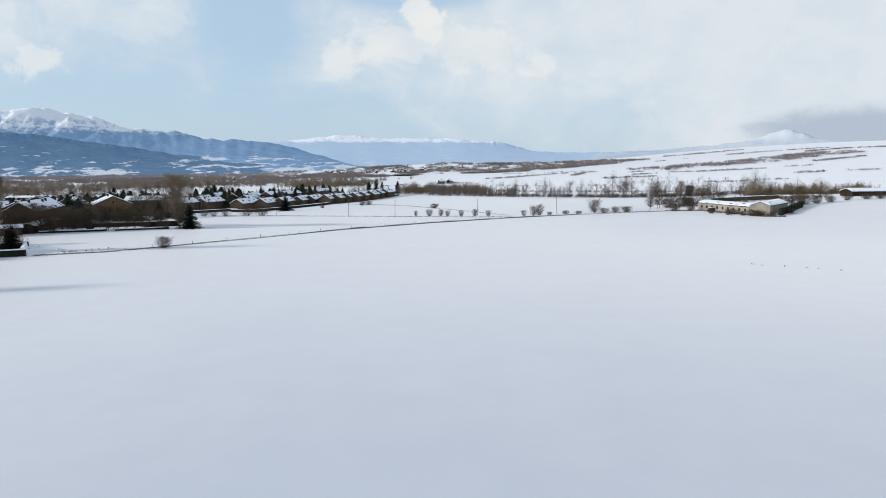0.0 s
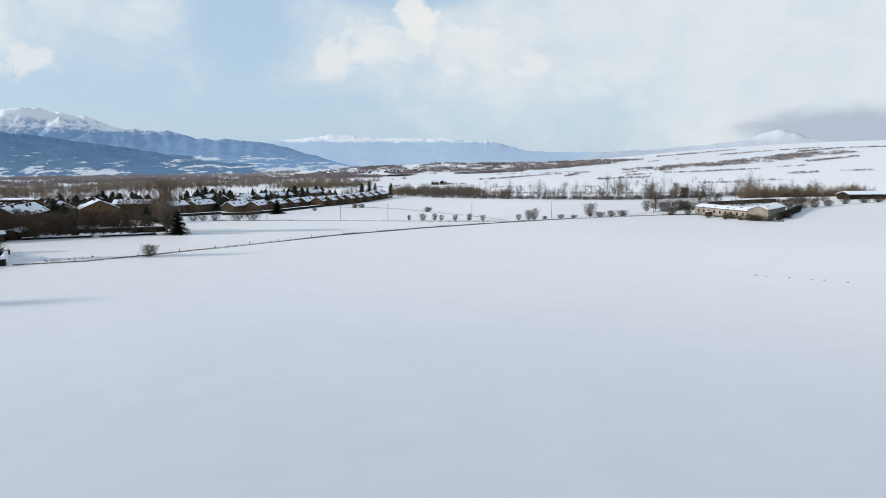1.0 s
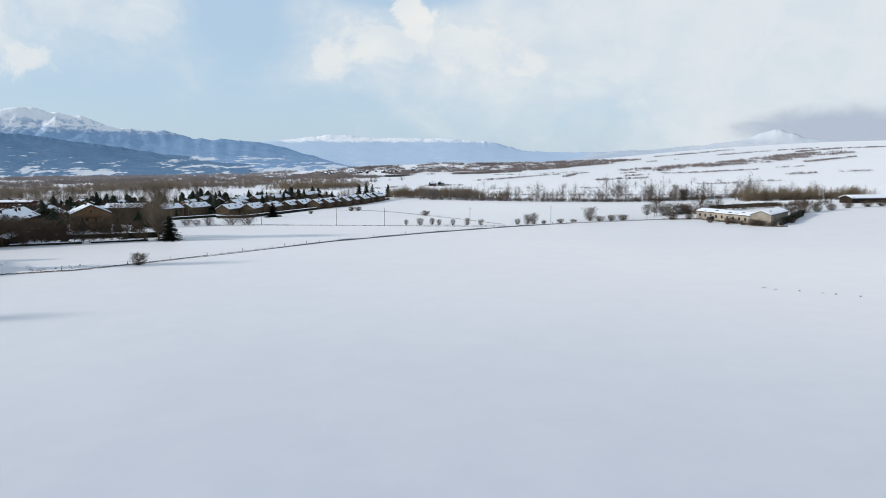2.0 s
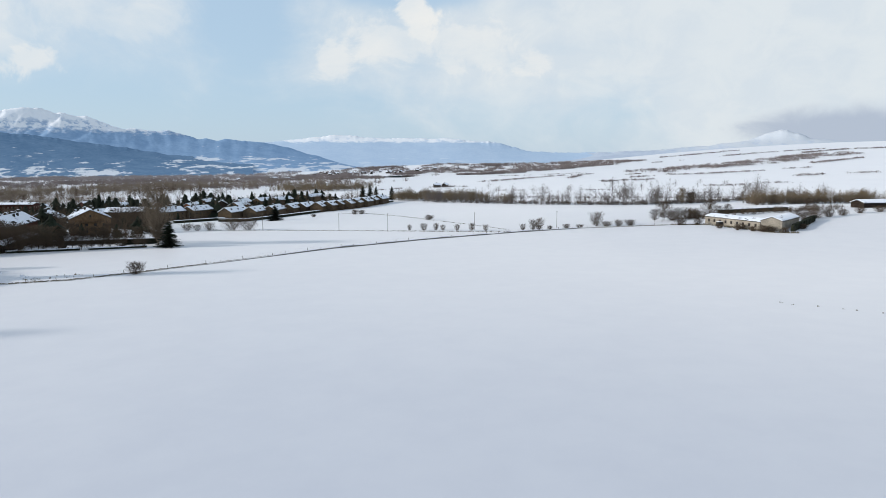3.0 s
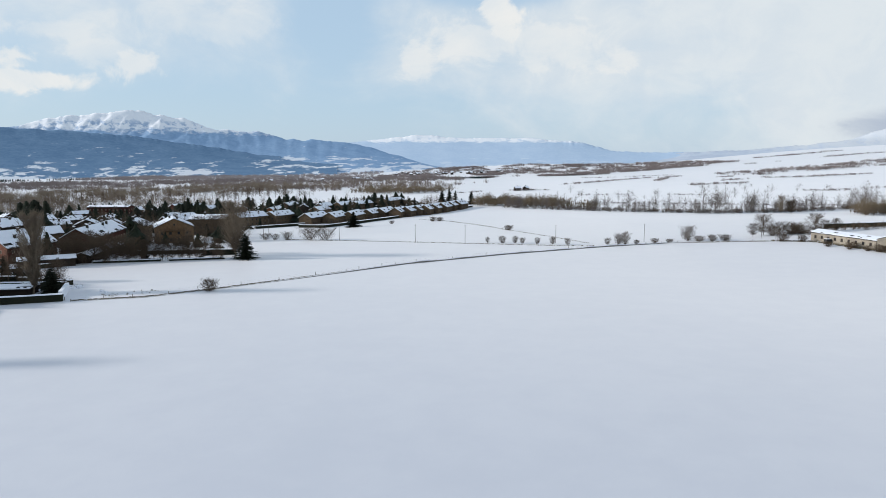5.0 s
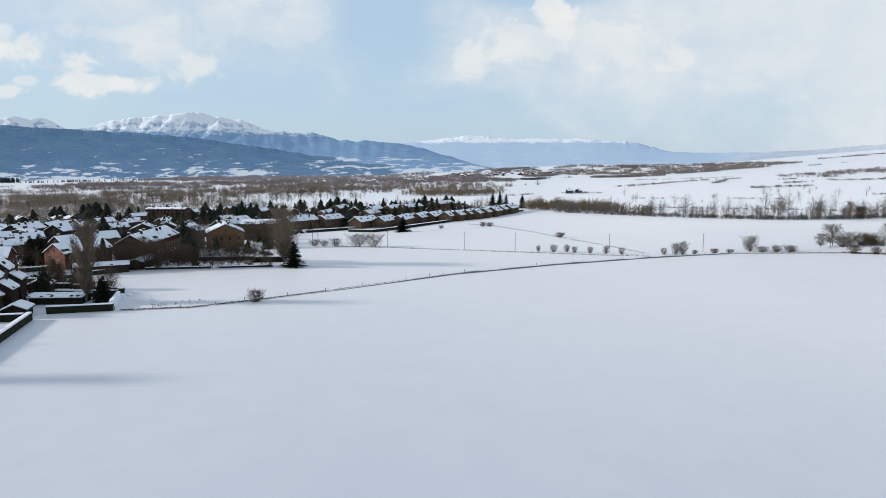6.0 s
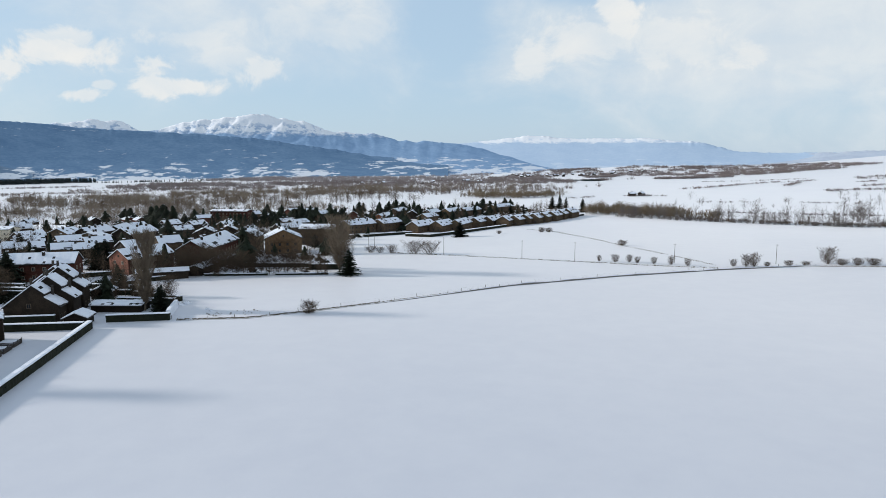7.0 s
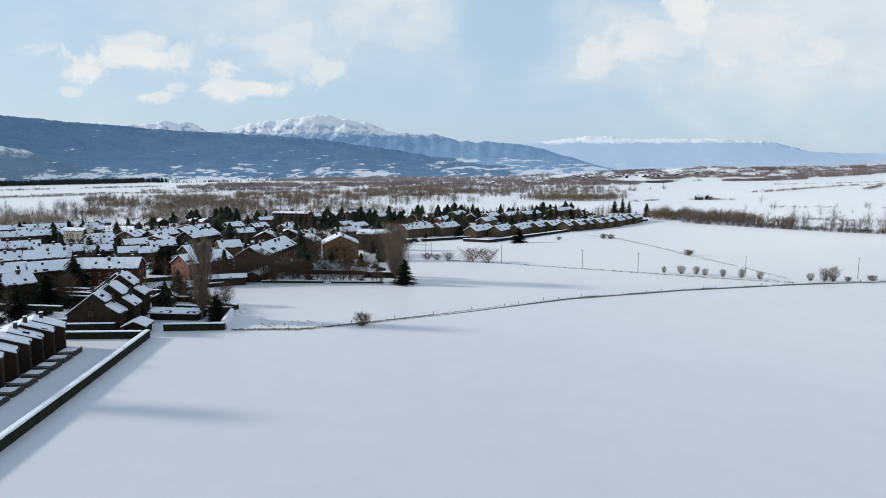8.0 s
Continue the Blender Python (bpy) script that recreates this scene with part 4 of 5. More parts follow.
house(-332.5, 551.2, 9, 32.4, 13.0, 9.0, 1.2, RED, "long red brick block with a snowy flat-pitched roof", group="village houses", chimneys=5, floors=3)
house(-174.7, 453.4, 59, 21.6, 10.5, 5.9, 2.6, TAN, "house with tan stone walls and a snow-covered gabled roof", group="row of houses along the field", chimneys=3, vents=2)
house(-160.2, 469.4, 69, 19.0, 10.5, 5.9, 2.6, TAN, "house with tan stone walls and a snow-covered gabled roof", group="row of houses along the field", chimneys=3, vents=2)
house(-134.7, 464.8, 76, 22.4, 9.5, 4.7, 2.8, TAN, "house with tan stone walls and a snow-covered gabled roof", group="row of houses along the field", vents=3, chimneys=1)
house(-122.4, 472.7, 79, 19.0, 9.5, 4.5, 2.8, TAN, "house with tan stone walls and a snow-covered gabled roof", group="row of houses along the field", vents=3, chimneys=1)
house(-113.5, 487.0, 84, 21.0, 9.5, 4.5, 2.8, TAN, "house with tan stone walls and a snow-covered gabled roof", group="row of houses along the field", vents=3, chimneys=1)
house(-105.4, 508.5, 80, 19.0, 9.5, 4.5, 2.8, TAN, "house with tan stone walls and a snow-covered gabled roof", group="row of houses along the field", vents=3, chimneys=1)
house(-97.6, 518.5, 76, 19.0, 9.5, 4.5, 2.8, TAN, "house with tan stone walls and a snow-covered gabled roof", group="row of houses along the field", vents=3, chimneys=1)
house(-86.9, 516.8, 80, 17.0, 9.5, 4.5, 2.8, TAN, "house with tan stone walls and a snow-covered gabled roof", group="row of houses along the field", vents=3, chimneys=1)
house(-80.0, 523.1, 75, 15.0, 9.5, 4.5, 2.8, TAN, "house with tan stone walls and a snow-covered gabled roof", group="row of houses along the field", vents=3, chimneys=1)
house(-74.1, 531.2, 78, 14.9, 9.5, 4.5, 2.8, TAN, "house with tan stone walls and a snow-covered gabled roof", group="row of houses along the field", vents=3, chimneys=1)
house(-67.9, 534.0, 76, 14.6, 9.5, 4.5, 2.8, TAN, "house with tan stone walls and a snow-covered gabled roof", group="row of houses along the field", vents=3, chimneys=1)
house(-62.7, 541.9, 78, 14.7, 9.5, 4.5, 2.8, TAN, "house with tan stone walls and a snow-covered gabled roof", group="row of houses along the field", vents=3, chimneys=1)
house(-57.2, 549.9, 77, 14.6, 9.5, 4.5, 2.8, TAN, "house with tan stone walls and a snow-covered gabled roof", group="row of houses along the field", vents=3, chimneys=1)
house(-52.5, 563.2, 79, 14.7, 9.5, 4.5, 2.8, TAN, "house with tan stone walls and a snow-covered gabled roof", group="row of houses along the field", vents=3, chimneys=1)
house(-47.3, 572.0, 74, 14.9, 9.5, 4.5, 2.8, TAN, "house with tan stone walls and a snow-covered gabled roof", group="row of houses along the field", vents=3, chimneys=1)
house(-187.5, 535.1, 91, 23.1, 9.0, 5.5, 2.6, ORANGE, "small house with orange rendered walls and snowy roof", group="village houses", chimneys=1)
house(-163.5, 586.1, 81, 18.4, 9.0, 5.2, 2.4, TAN, "house with tan stone walls and a snow-covered gabled roof", group="village houses", chimneys=1)
house(-149.6, 601.0, 70, 21.2, 9.0, 5.2, 2.4, TAN, "house with tan stone walls and a snow-covered gabled roof", group="village houses", chimneys=1)
house(-138.4, 618.6, 69, 24.1, 9.0, 5.0, 2.2, TAN, "house with tan stone walls and a snow-covered gabled roof", group="village houses", chimneys=1)
house(-120.1, 667.1, 67, 28.1, 9.0, 5.0, 2.2, TAN, "house with tan stone walls and a snow-covered gabled roof", group="village houses", chimneys=1)
house(-201.9, 611.5, 86, 22.5, 9.0, 5.0, 2.2, BROWN, "low house with dark brown walls under a snowy roof", group="village houses", chimneys=1)
house(-261.8, 572.2, 68, 22.6, 9.0, 5.0, 2.2, BROWN, "low house with dark brown walls under a snowy roof", group="village houses", chimneys=1)
house(-230.9, 477.1, 67, 14.0, 9.0, 5.0, 2.2, BROWN, "low house with dark brown walls under a snowy roof", group="village houses", chimneys=1)
house(-154.3, 545.1, 77, 17.6, 9.0, 5.0, 2.4, TAN, "house with tan stone walls and a snow-covered gabled roof", group="village houses", chimneys=1)
house(-346.0, 341.5, 8, 15.5, 10.0, 6.6, 1.3, CREAM, "cream rendered building with two rows of small windows", group="village houses", chimneys=0)
house(-398.0, 425.0, 12, 50.0, 46.0, 3.0, 1.4, CONCRETE, "wide low hall with a huge snow-covered roof", group="village houses", chimneys=0, name="hall", category="hall")

# the terrace beside the field: narrow units that step down
for i in range(9):
    ex, ey = -131.0 + 2.15 * i, 150.0 - 4.48 * i       # middle of each eave, the units set askew like saw teeth
    house(ex - 0.68 * 5.7, ey - 0.733 * 5.7, 137.2, 5.0, 11.4, 5.3 + 0.25 * (i % 2), 2.2, BROWN, "narrow dark brown terraced house set askew beside its neighbours, snowy roof", group="terraced houses by the hedge", chimneys=1, overhang=0.35, snow=0.24)
    deck(-126.9 + 2.37 * i, 147.3 - 4.6 * i, 26.1, 0)
# a second, broad terrace behind it, its units stepping up
for i in range(5):
    side = (0.0, 1.7, -0.9, 0.5, -2.6)[i]
    cx, cy = -138.9 - 2.25 * i + 0.905 * side, 166.5 + 4.75 * i + 0.43 * side
    split_house(cx, cy, 115, 5.0, 13.1, (4.2, 5.3, 4.7, 6.1, 5.7)[i], (5.0, 5.2, 5.0, 5.2, 5.0)[i], i)
house(-127.6, 167.4, 115, 5.0, 5.0, 1.9, 1.1, BROWN, "small lean-to garage with snow on its roof", group="village garages", chimneys=0, windows=False, name="garage", category="garage")
house(-146.0, 196.0, 115, 5.0, 5.4, 2.2, 1.1, BROWN, "small lean-to garage with snow on its roof", group="village garages", chimneys=0, windows=False, name="garage", category="garage")
house(-129.0, 182.9, 15, 13.0, 5.4, 1.7, 0.35, BROWN, "long flat-roofed garage row deep in snow", group="village garages", chimneys=0, windows=False, name="garage", category="garage", snow=0.35)
house(-146.0, 243.5, 103, 16.0, 5.0, 2.6, 0.9, BROWN, "low garage row with a snowy roof", group="village garages", chimneys=0, windows=False, name="garage", category="garage")
house(-151.0, 262.5, 104, 14.0, 5.0, 2.7, 0.9, BROWN, "low garage row with a snowy roof", group="village garages", chimneys=0, windows=False, name="garage", category="garage")
house(-151.0, 228.0, 38, 16.0, 5.0, 2.6, 0.8, BROWN, "low porch roof with snow beside the red houses", group="village garages", chimneys=0, windows=False, name="garage", category="garage")

# ---- hedges ----
hedge((-121.6, 164.2), (-68.0, 55.0), 1.3, 1.75, "long clipped dark hedge along the field with a cap of snow")
hedge((-140.5, 155.6), (-122.4, 163.2), 1.2, 1.7)
hedge((-146.5, 158.0), (-132.0, 164.6), 1.0, 2.5)
hedge((-122.6, 170.6), (-109.0, 176.4), 1.2, 1.75)
hedge((-152.0, 166.0), (-136.0, 172.5), 1.1, 1.6)
hedge((-110.6, 177.8), (-117.0, 189.5), 1.0, 1.9, "short hedge plastered white with snow", mat=ROOF_SNOW)
hedge((-136.0, 190.0), (-119.5, 192.5), 1.2, 1.7)
hedge((-139.0, 200.5), (-121.0, 197.0), 1.2, 1.4)
hedge((-152.0, 222.5), (-146.0, 232.0), 1.2, 1.4, rough=0.25)
hedge((-160.0, 212.0), (-152.5, 219.0), 1.2, 1.1, rough=0.25)
hedge((-140.0, 258.0), (-114.0, 262.2), 1.6, 1.5, rough=0.3)
hedge((-141.0, 236.5), (-120.0, 242.2), 0.9, 0.7, "low ragged garden hedge under snow", rough=0.28)
hedge((-117.5, 243.0), (-100.0, 247.8), 0.9, 0.6, "low ragged garden hedge under snow", rough=0.28)
hedge((-111.5, 257.5), (-101.0, 259.5), 2.2, 2.0, "rounded dark hedge with a cap of snow", rough=0.22)
hedge((-157.6, 422.1), (-136.1, 448.9), 1.3, 1.6)
hedge((-133.6, 429.9), (-116.8, 426.3), 1.3, 1.7)
hedge((-116.8, 426.3), (-95.4, 484.5), 1.3, 1.7)
hedge((-94.8, 485.3), (-75.8, 533.6), 1.3, 1.6)
hedge((-110.7, 453.0), (-89.5, 504.3), 1.2, 1.5)
hedge((-72.1, 534.1), (-38.1, 588.8), 1.2, 1.3)

for a, b in (((-191.6, 200.5), (-181.1, 201.9)), ((-183.2, 195.0), (-172.5, 196.8)), ((-179.5, 190.2), (-169.0, 192.2)), ((-200.0, 180.0), (-190.0, 186.0)), ((-184.2, 174.1), (-165.3, 178.2)), ((-168.1, 205.0), (-156.7, 207.6)), ((-181.5, 222.6), (-173.8, 230.8)), ((-153.2, 198.6), (-140.4, 201.6)), ((-160.0, 160.0), (-149.0, 163.0)), ((-165.0, 196.0), (-155.0, 198.5))):
    hedge(a, b, 1.1, 1.5, "dark garden hedge between the terraces, capped with snow", rough=0.16)
for a, b in (((-183.1, 197.7), (-177.7, 203.5)), ((-176.5, 192.8), (-169.8, 197.7)), ((-170.3, 188.2), (-166.5, 192.1)), ((-191.7, 211.8), (-189.3, 218.7)), ((-161.2, 207.4), (-157.9, 209.4)), ((-148.6, 203.2), (-144.0, 205.5)), ((-153.3, 198.9), (-149.6, 201.0))):
    hedge(a, b, 0.7, 0.9, "low dark garden hedge capped with snow", rough=0.14)

# ---- farm sheds ----
house(122.3, 291.3, 110, 30.0, 7.0, 2.9, 1.0, CONCRETE, "long low farm shed with pale walls and a snowy roof", group="farm sheds", chimneys=0, name="farm_shed", category="shed", floors=1, overhang=0.3)
house(135.6, 283.2, 49.5, 26.0, 7.6, 3.2, 1.4, CONCRETE, "concrete farm shed with a blind gable and snowy roof", group="farm sheds", chimneys=0, name="farm_shed", category="shed", windows=False, overhang=0.25)
hedge((135.1, 343.2), (167.2, 339.7), 1.6, 1.9, "long dark hedge behind the sheds with snow along its top", rough=0.3)
hedge((134.0, 270.6), (155.5, 295.0), 1.2, 2.5, "dark ivy and overgrown hedge against the shed wall", rough=0.5, snow=False)
house(213.0, 345.0, 12, 22.0, 8.0, 2.2, 1.3, BROWN, "low brown timber barn with a snowy roof", group="farm sheds", chimneys=0, name="barn", category="barn", floors=1)



def feed_box(x, y):
    """A dark metal container with a rim and a sloping lid."""
    e = thing("container", x, y, 18, "dark metal container standing against the farm shed", "container")
    bm = bmesh.new()
    soft_box(bm, -1.1, 1.1, -0.8, 0.8, -0.1, 1.5, 0.06)
    part("body", bm, ROOF, e)
    bm = bmesh.new()
    soft_box(bm, -1.18, 1.18, -0.88, 0.88, 1.5, 1.62, 0.04)
    part("lid", bm, WOOD_GREY, e)
    bm = bmesh.new()
    soft_box(bm, -1.05, 1.05, -0.75, 0.75, 1.62, 1.74, 0.05)
    part("snow_cap", bm, ROOF_SNOW, e, "lying snow")


feed_box(116.1, 294.7)


# ---- fence, ditch bank and poles ----
FENCE = [(-108.0, 177.5), (-92.0, 183.2), (-80.2, 194.4), (-62.9, 213.5), (-37.7, 244.0), (-6.1, 270.2), (29.1, 294.1), (60.5, 312.0), (100.0, 306.0)]


def along(line, step, jitter=0.0, seed=1):
    rng = random.Random(seed)
    out, carry = [], 0.0
    for a, b in zip(line, line[1:]):
        ln = math.dist(a, b)
        d = carry
        while d < ln:
            u = (d + rng.uniform(-jitter, jitter)) / ln
            out.append((a[0] + (b[0] - a[0]) * u, a[1] + (b[1] - a[1]) * u))
            d += step
        carry = d - ln
    return out


def post_mesh():
    w = Wood(5)
    w.limb(Vector((0, 0, -0.4)), Vector((0.03, 0.02, 1.25)), 0.08, 0.07, 6)
    w.f.append(tuple(range(6, 12)))
    return mesh_of("post", w.v, w.f, POST)


def fence(line, label):
    f = tagged(new("fence"), label, "fence")
    me = post_mesh()
    rng = random.Random(8)
    spots = along(line, 7.4, 2.4, 3)
    for x, y in spots:
        child("post", me, f, pose(x, y, height(x, y), rng.uniform(-6, 6), rng.uniform(-6, 6), rng.uniform(0, 360)) @ Matrix.Diagonal((1, 1, rng.uniform(0.4, 0.85), 1)))
    for hgt in (0.5, 0.95):
        w = Wood(2)
        for a, b in zip(spots, spots[1:]):
            w.limb(Vector((*a, height(*a) + hgt)), Vector((*b, height(*b) + hgt)), 0.004, 0.004, 3)
        child("wire", mesh_of("wire", w.v, w.f, POST), f)


fence(FENCE, "old wire fence on leaning wooden posts beside a ditch")


def tufts(name, label, line, half, count, tall, seed, mat=None, gaps=0.0):
    """Dry grass and scrub standing out of the snow along a line."""
    w = Wood(seed)
    for x, y, s in strip_spots(line, half, count, 0.6, 1.3, seed, gaps):
        p = Vector((x, y, height(x, y) - 0.05))
        for _ in range(5):
            d = Vector((w.r.uniform(-0.5, 0.5), w.r.uniform(-0.5, 0.5), 1)) * tall * s
            w.twig(p + Vector((w.r.uniform(-0.3, 0.3), w.r.uniform(-0.3, 0.3), 0)), p + d, 0.13)
    return tagged(new(name, mesh_of(name, w.v, w.f, mat or GRASS)), label, "grass", kind="stuff")


def bank(line, label):
    """A low uneven earth bank along the ditch: bare on its steep side, snow on its back."""
    rng = random.Random(21)
    spots = along(line, 1.1, 0.0, 1)
    prof = [(-0.75, -0.25), (-0.55, 0.75), (-0.1, 1.0), (0.75, 0.55), (1.7, -0.2)]
    verts, faces, kinds = [], [], []
    for k, (x, y) in enumerate(spots):
        a, b = spots[max(0, k - 1)], spots[min(len(spots) - 1, k + 1)]
        ln = math.dist(a, b)
        nx, ny = -(b[1] - a[1]) / ln, (b[0] - a[0]) / ln
        tall = 0.6 * sstep(35, 110, k * 1.1) * (1 - sstep(len(spots) - 70, len(spots), k)) * (0.75 + 0.5 * noise.noise(Vector((k * 0.13, 2, 0)))) + 0.05
        for p, q in prof:
            px, py = x + nx * (p + rng.uniform(-0.08, 0.08)), y + ny * (p + rng.uniform(-0.08, 0.08))
            verts.append((px, py, height(px, py) + tall * q + rng.uniform(-0.03, 0.03)))
    for k in range(len(spots) - 1):
        for i in range(4):
            faces.append((k * 5 + i, k * 5 + i + 5, k * 5 + i + 6, k * 5 + i + 1)[::-1])
            kinds.append(0 if i == 0 else 1)
    me = mesh_of("bank", verts, faces, [EARTH, SNOW])
    me.polygons.foreach_set("material_index", kinds)
    return tagged(new("bank", me), label, "bank", kind="structure")


bank([(p[0] + 0.9, p[1] - 1.0) for p in FENCE], "low earth bank along a ditch, snow on its back")
tufts("dry_grass", "dry grass along a ditch in the snow", [(p[0] + 0.6, p[1] - 0.7) for p in FENCE], 0.7, 4200, 0.3, 4)
tufts("dry_grass", "sparse dry grass along the upper field edge", [(-118, 306), (-71.5, 303.9), (-20.9, 299.6), (11.7, 296.7), (30, 297)], 0.8, 480, 0.38, 6, gaps=0.35)
tufts("dry_grass", "scrub along an old wall line across the field", [(-65.5, 476.8), (-46.0, 449.3), (-22.3, 396.9), (-4.8, 359.2), (14, 330), (30.1, 303.7)], 0.6, 380, 0.36, 7)
tufts("dry_grass", "dry weeds along the field edge beside the sheds", [(100, 306), (113, 300), (126, 270), (134, 266)], 1.2, 500, 0.6, 9)
tufts("dry_grass", "few dry weeds standing out of the snow", [(62, 140), (69, 133), (76, 127), (84, 119)], 0.8, 9, 0.3, 12)
tufts("dry_grass", "snowed-up weeds in the meadow by the hedge", [(-103, 181), (-98, 190), (-92, 188)], 3.0, 25, 0.4, 13)



def mound(x, y, s):
    """A shrub bowed down under a lumpy heap of snow, twigs poking out of it."""
    e = thing("snowy_shrub", x, y, 37 * s, "low shrub buried under a lumpy heap of snow", "shrub", "snowed-up shrubs")
    bm = bmesh.new()
    bmesh.ops.create_icosphere(bm, subdivisions=3, radius=1.0)
    for v in bm.verts:
        k = 1 + 0.35 * noise.noise(v.co * 2.1 + Vector((x, y, 0))) + 0.15 * noise.noise(v.co * 5.0)
        v.co = Vector((v.co.x * 1.5 * k, v.co.y * 1.1 * k, max(-0.2, v.co.z * 0.9 * k))) * s
    part("snow_cap", bm, ROOF_SNOW, e, "lying snow")
    w = Wood(int(x * -3))
    for _ in range(26):
        p = Vector((w.r.uniform(-1.2, 1.2), w.r.uniform(-0.9, 0.9), 0.3)) * s
        w.twig(p, p + Vector((w.r.uniform(-0.5, 0.5), w.r.uniform(-0.5, 0.5), w.r.uniform(0.5, 1.1))) * s, 0.05)
    child("crown", mesh_of("crown", w.v, w.f, BARK), e)


for x, y, s in ((-119.3, 192.6, 0.90), (-116.9, 191.7, 0.70), (-116.9, 194.0, 0.80), (-118.5, 189.8, 0.50), (-107.0, 188.9, 0.45), (-104.8, 187.3, 0.35)):
    mound(x, y, s)


def pole(x, y, tall):
    p = thing("utility_pole", x, y, 0, "thin wooden utility pole standing in the snow", "pole", "poles across the field")
    w = Wood(3)
    w.limb(Vector((0, 0, -0.6)), Vector((0, 0, tall)), 0.10, 0.07, 7)
    w.f.append(tuple(range(7, 14)))
    child("shaft", mesh_of("shaft", w.v, w.f, POST), p)
    w = Wood(3)
    w.limb(Vector((-0.5, 0, tall - 0.35)), Vector((0.5, 0, tall - 0.35)), 0.05, 0.05, 4)
    child("crossarm", mesh_of("crossarm", w.v, w.f, POST), p)


for x, y in ((-41.8, 301.5), (-21.2, 301.0), (52.2, 313.8), (-108.5, 306.5), (-74.5, 304.0), (15.5, 305.0), (100.0, 318.0)):
    pole(x, y, 7.4)
for x, y in ((-112.0, 322.0),):
    pole(x, y, 8.5)

# ---- trees ----
POPLAR = [bare_proto("poplar", "tall leafless columnar poplar", "poplars", dict(seed=20 + k, tall=20, wide=5.4, limbs=130, twigs=8000, lean=2.4, base=0.05, tw=0.068, tl=1.6), BARK_POPLAR) for k in range(2)]
FAN = [bare_proto("bare_tree", "tall fan-shaped leafless tree", "bare trees", dict(seed=28, tall=17, wide=10.5, limbs=110, twigs=7500, lean=1.3, base=0.05, tw=0.05, tl=1.5), BARK_POPLAR)]
VASE = [bare_proto("bare_tree", "wide many-stemmed leafless tree", "bare trees", dict(seed=25, tall=7.6, wide=11, limbs=90, twigs=3600, lean=0.85, base=0.05, tw=0.05, tl=1.0, stems=6, radius=0.16), BARK)]
ROUND = [bare_proto("bare_tree", "leafless brown deciduous tree in the snow", "bare trees", dict(seed=30 + k, tall=9, wide=6.5, limbs=56, twigs=2600, lean=0.45, base=0.16, tw=0.055, tl=1.1), BARK) for k in range(3)]
BUSH = [bare_proto("bush", "leafless bush in the snow", "bushes", dict(seed=40 + k, tall=3.2, wide=5.0, limbs=64, twigs=2300, lean=0.25, base=0.06, tw=0.045, tl=0.75, stems=5, radius=0.09), BARK) for k in range(3)]
COPSE = [bare_proto("bush", "tall many-stemmed leafless bush", "bushes", dict(seed=46 + k, tall=6.2, wide=5.0, limbs=64, twigs=2200, lean=0.6, base=0.04, tw=0.05, tl=0.9, stems=6, radius=0.12), BARK) for k in range(2)]
CONIFER = []
for k in range(3):
    stem, green = conifer(50 + k, 10, (9.2, 6.4, 5.2)[k], 25, 14)
    e = tagged(new("conifer"), "dark green evergreen conifer among the houses", "tree", "conifers")
    child("trunk", mesh_of("trunk", *stem, BARK), e)
    child("foliage", mesh_of("foliage", *green, NEEDLES), e, label="dark green boughs")
    CONIFER.append(e)

CONIFER_FAR = []
for k in range(4):
    w = Wood(58 + k)
    w.limb(Vector((0, 0, -0.4)), Vector((0, 0, 9.4)), 0.17, 0.03, 5)
    e = tagged(new("conifer"), "dark green evergreen conifer far among the houses", "tree", "conifers")
    child("trunk", mesh_of("trunk", w.v, w.f, BARK), e)
    child("foliage", mesh_of("foliage", *far_conifer(64 + k, 10, (9.0, 7.2, 6.0, 10.0)[k], 420), NEEDLES), e, label="dark green boughs")
    CONIFER_FAR.append(e)

FOOT.append((-179.0, 231.0, 0.0, 11.0, 7.0))
rnd = random.Random(77)


def plant(protos, spots, label=""):
    for x, y, s in spots:
        place_tree(rnd.choice(CONIFER_FAR if protos[-1] in CONIFER and y > 290 and x < -105 else protos), x, y, s, rnd.uniform(0, 360), label, sx=rnd.uniform(0.9, 1.3))


place_tree(POPLAR[0], -122.5, 184.0, 1.0, 15, "tall leafless columnar poplar beside the gardens", sx=1.3)
place_tree(POPLAR[1], -142.0, 117.0, 1.15, 80, "tall leafless columnar poplar beside the gardens")
plant(FAN, [(-99.0, 255.0, 1.12)], "tall fan-shaped leafless tree behind a conifer")
place_tree(CONIFER[0], -92.6, 248.5, 0.88, 40, "broad dark conifer at the corner of the gardens", sx=1.2)
place_tree(CONIFER[0], -98.9, 427.8, 0.95, 110, "lone dark conifer standing in the snowy field", sx=1.25)
plant(CONIFER[1:], [(-116.5, 183, 0.75), (-120, 186.5, 0.6), (-312.6, 318.4, 0.9), (-249, 264.6, 0.8), (-194.8, 247.2, 1.05), (-191, 244.5, 0.9), (-236.7, 302.8, 0.65), (-187, 243, 1.15), (-190, 240, 0.9), (-247, 262, 1.1), (-214, 238, 0.9), (-352.1, 486.4, 1.6), (-343.2, 482.1, 1.45), (-358.7, 491.8, 1.4), (-336.5, 475.5, 1.2)])
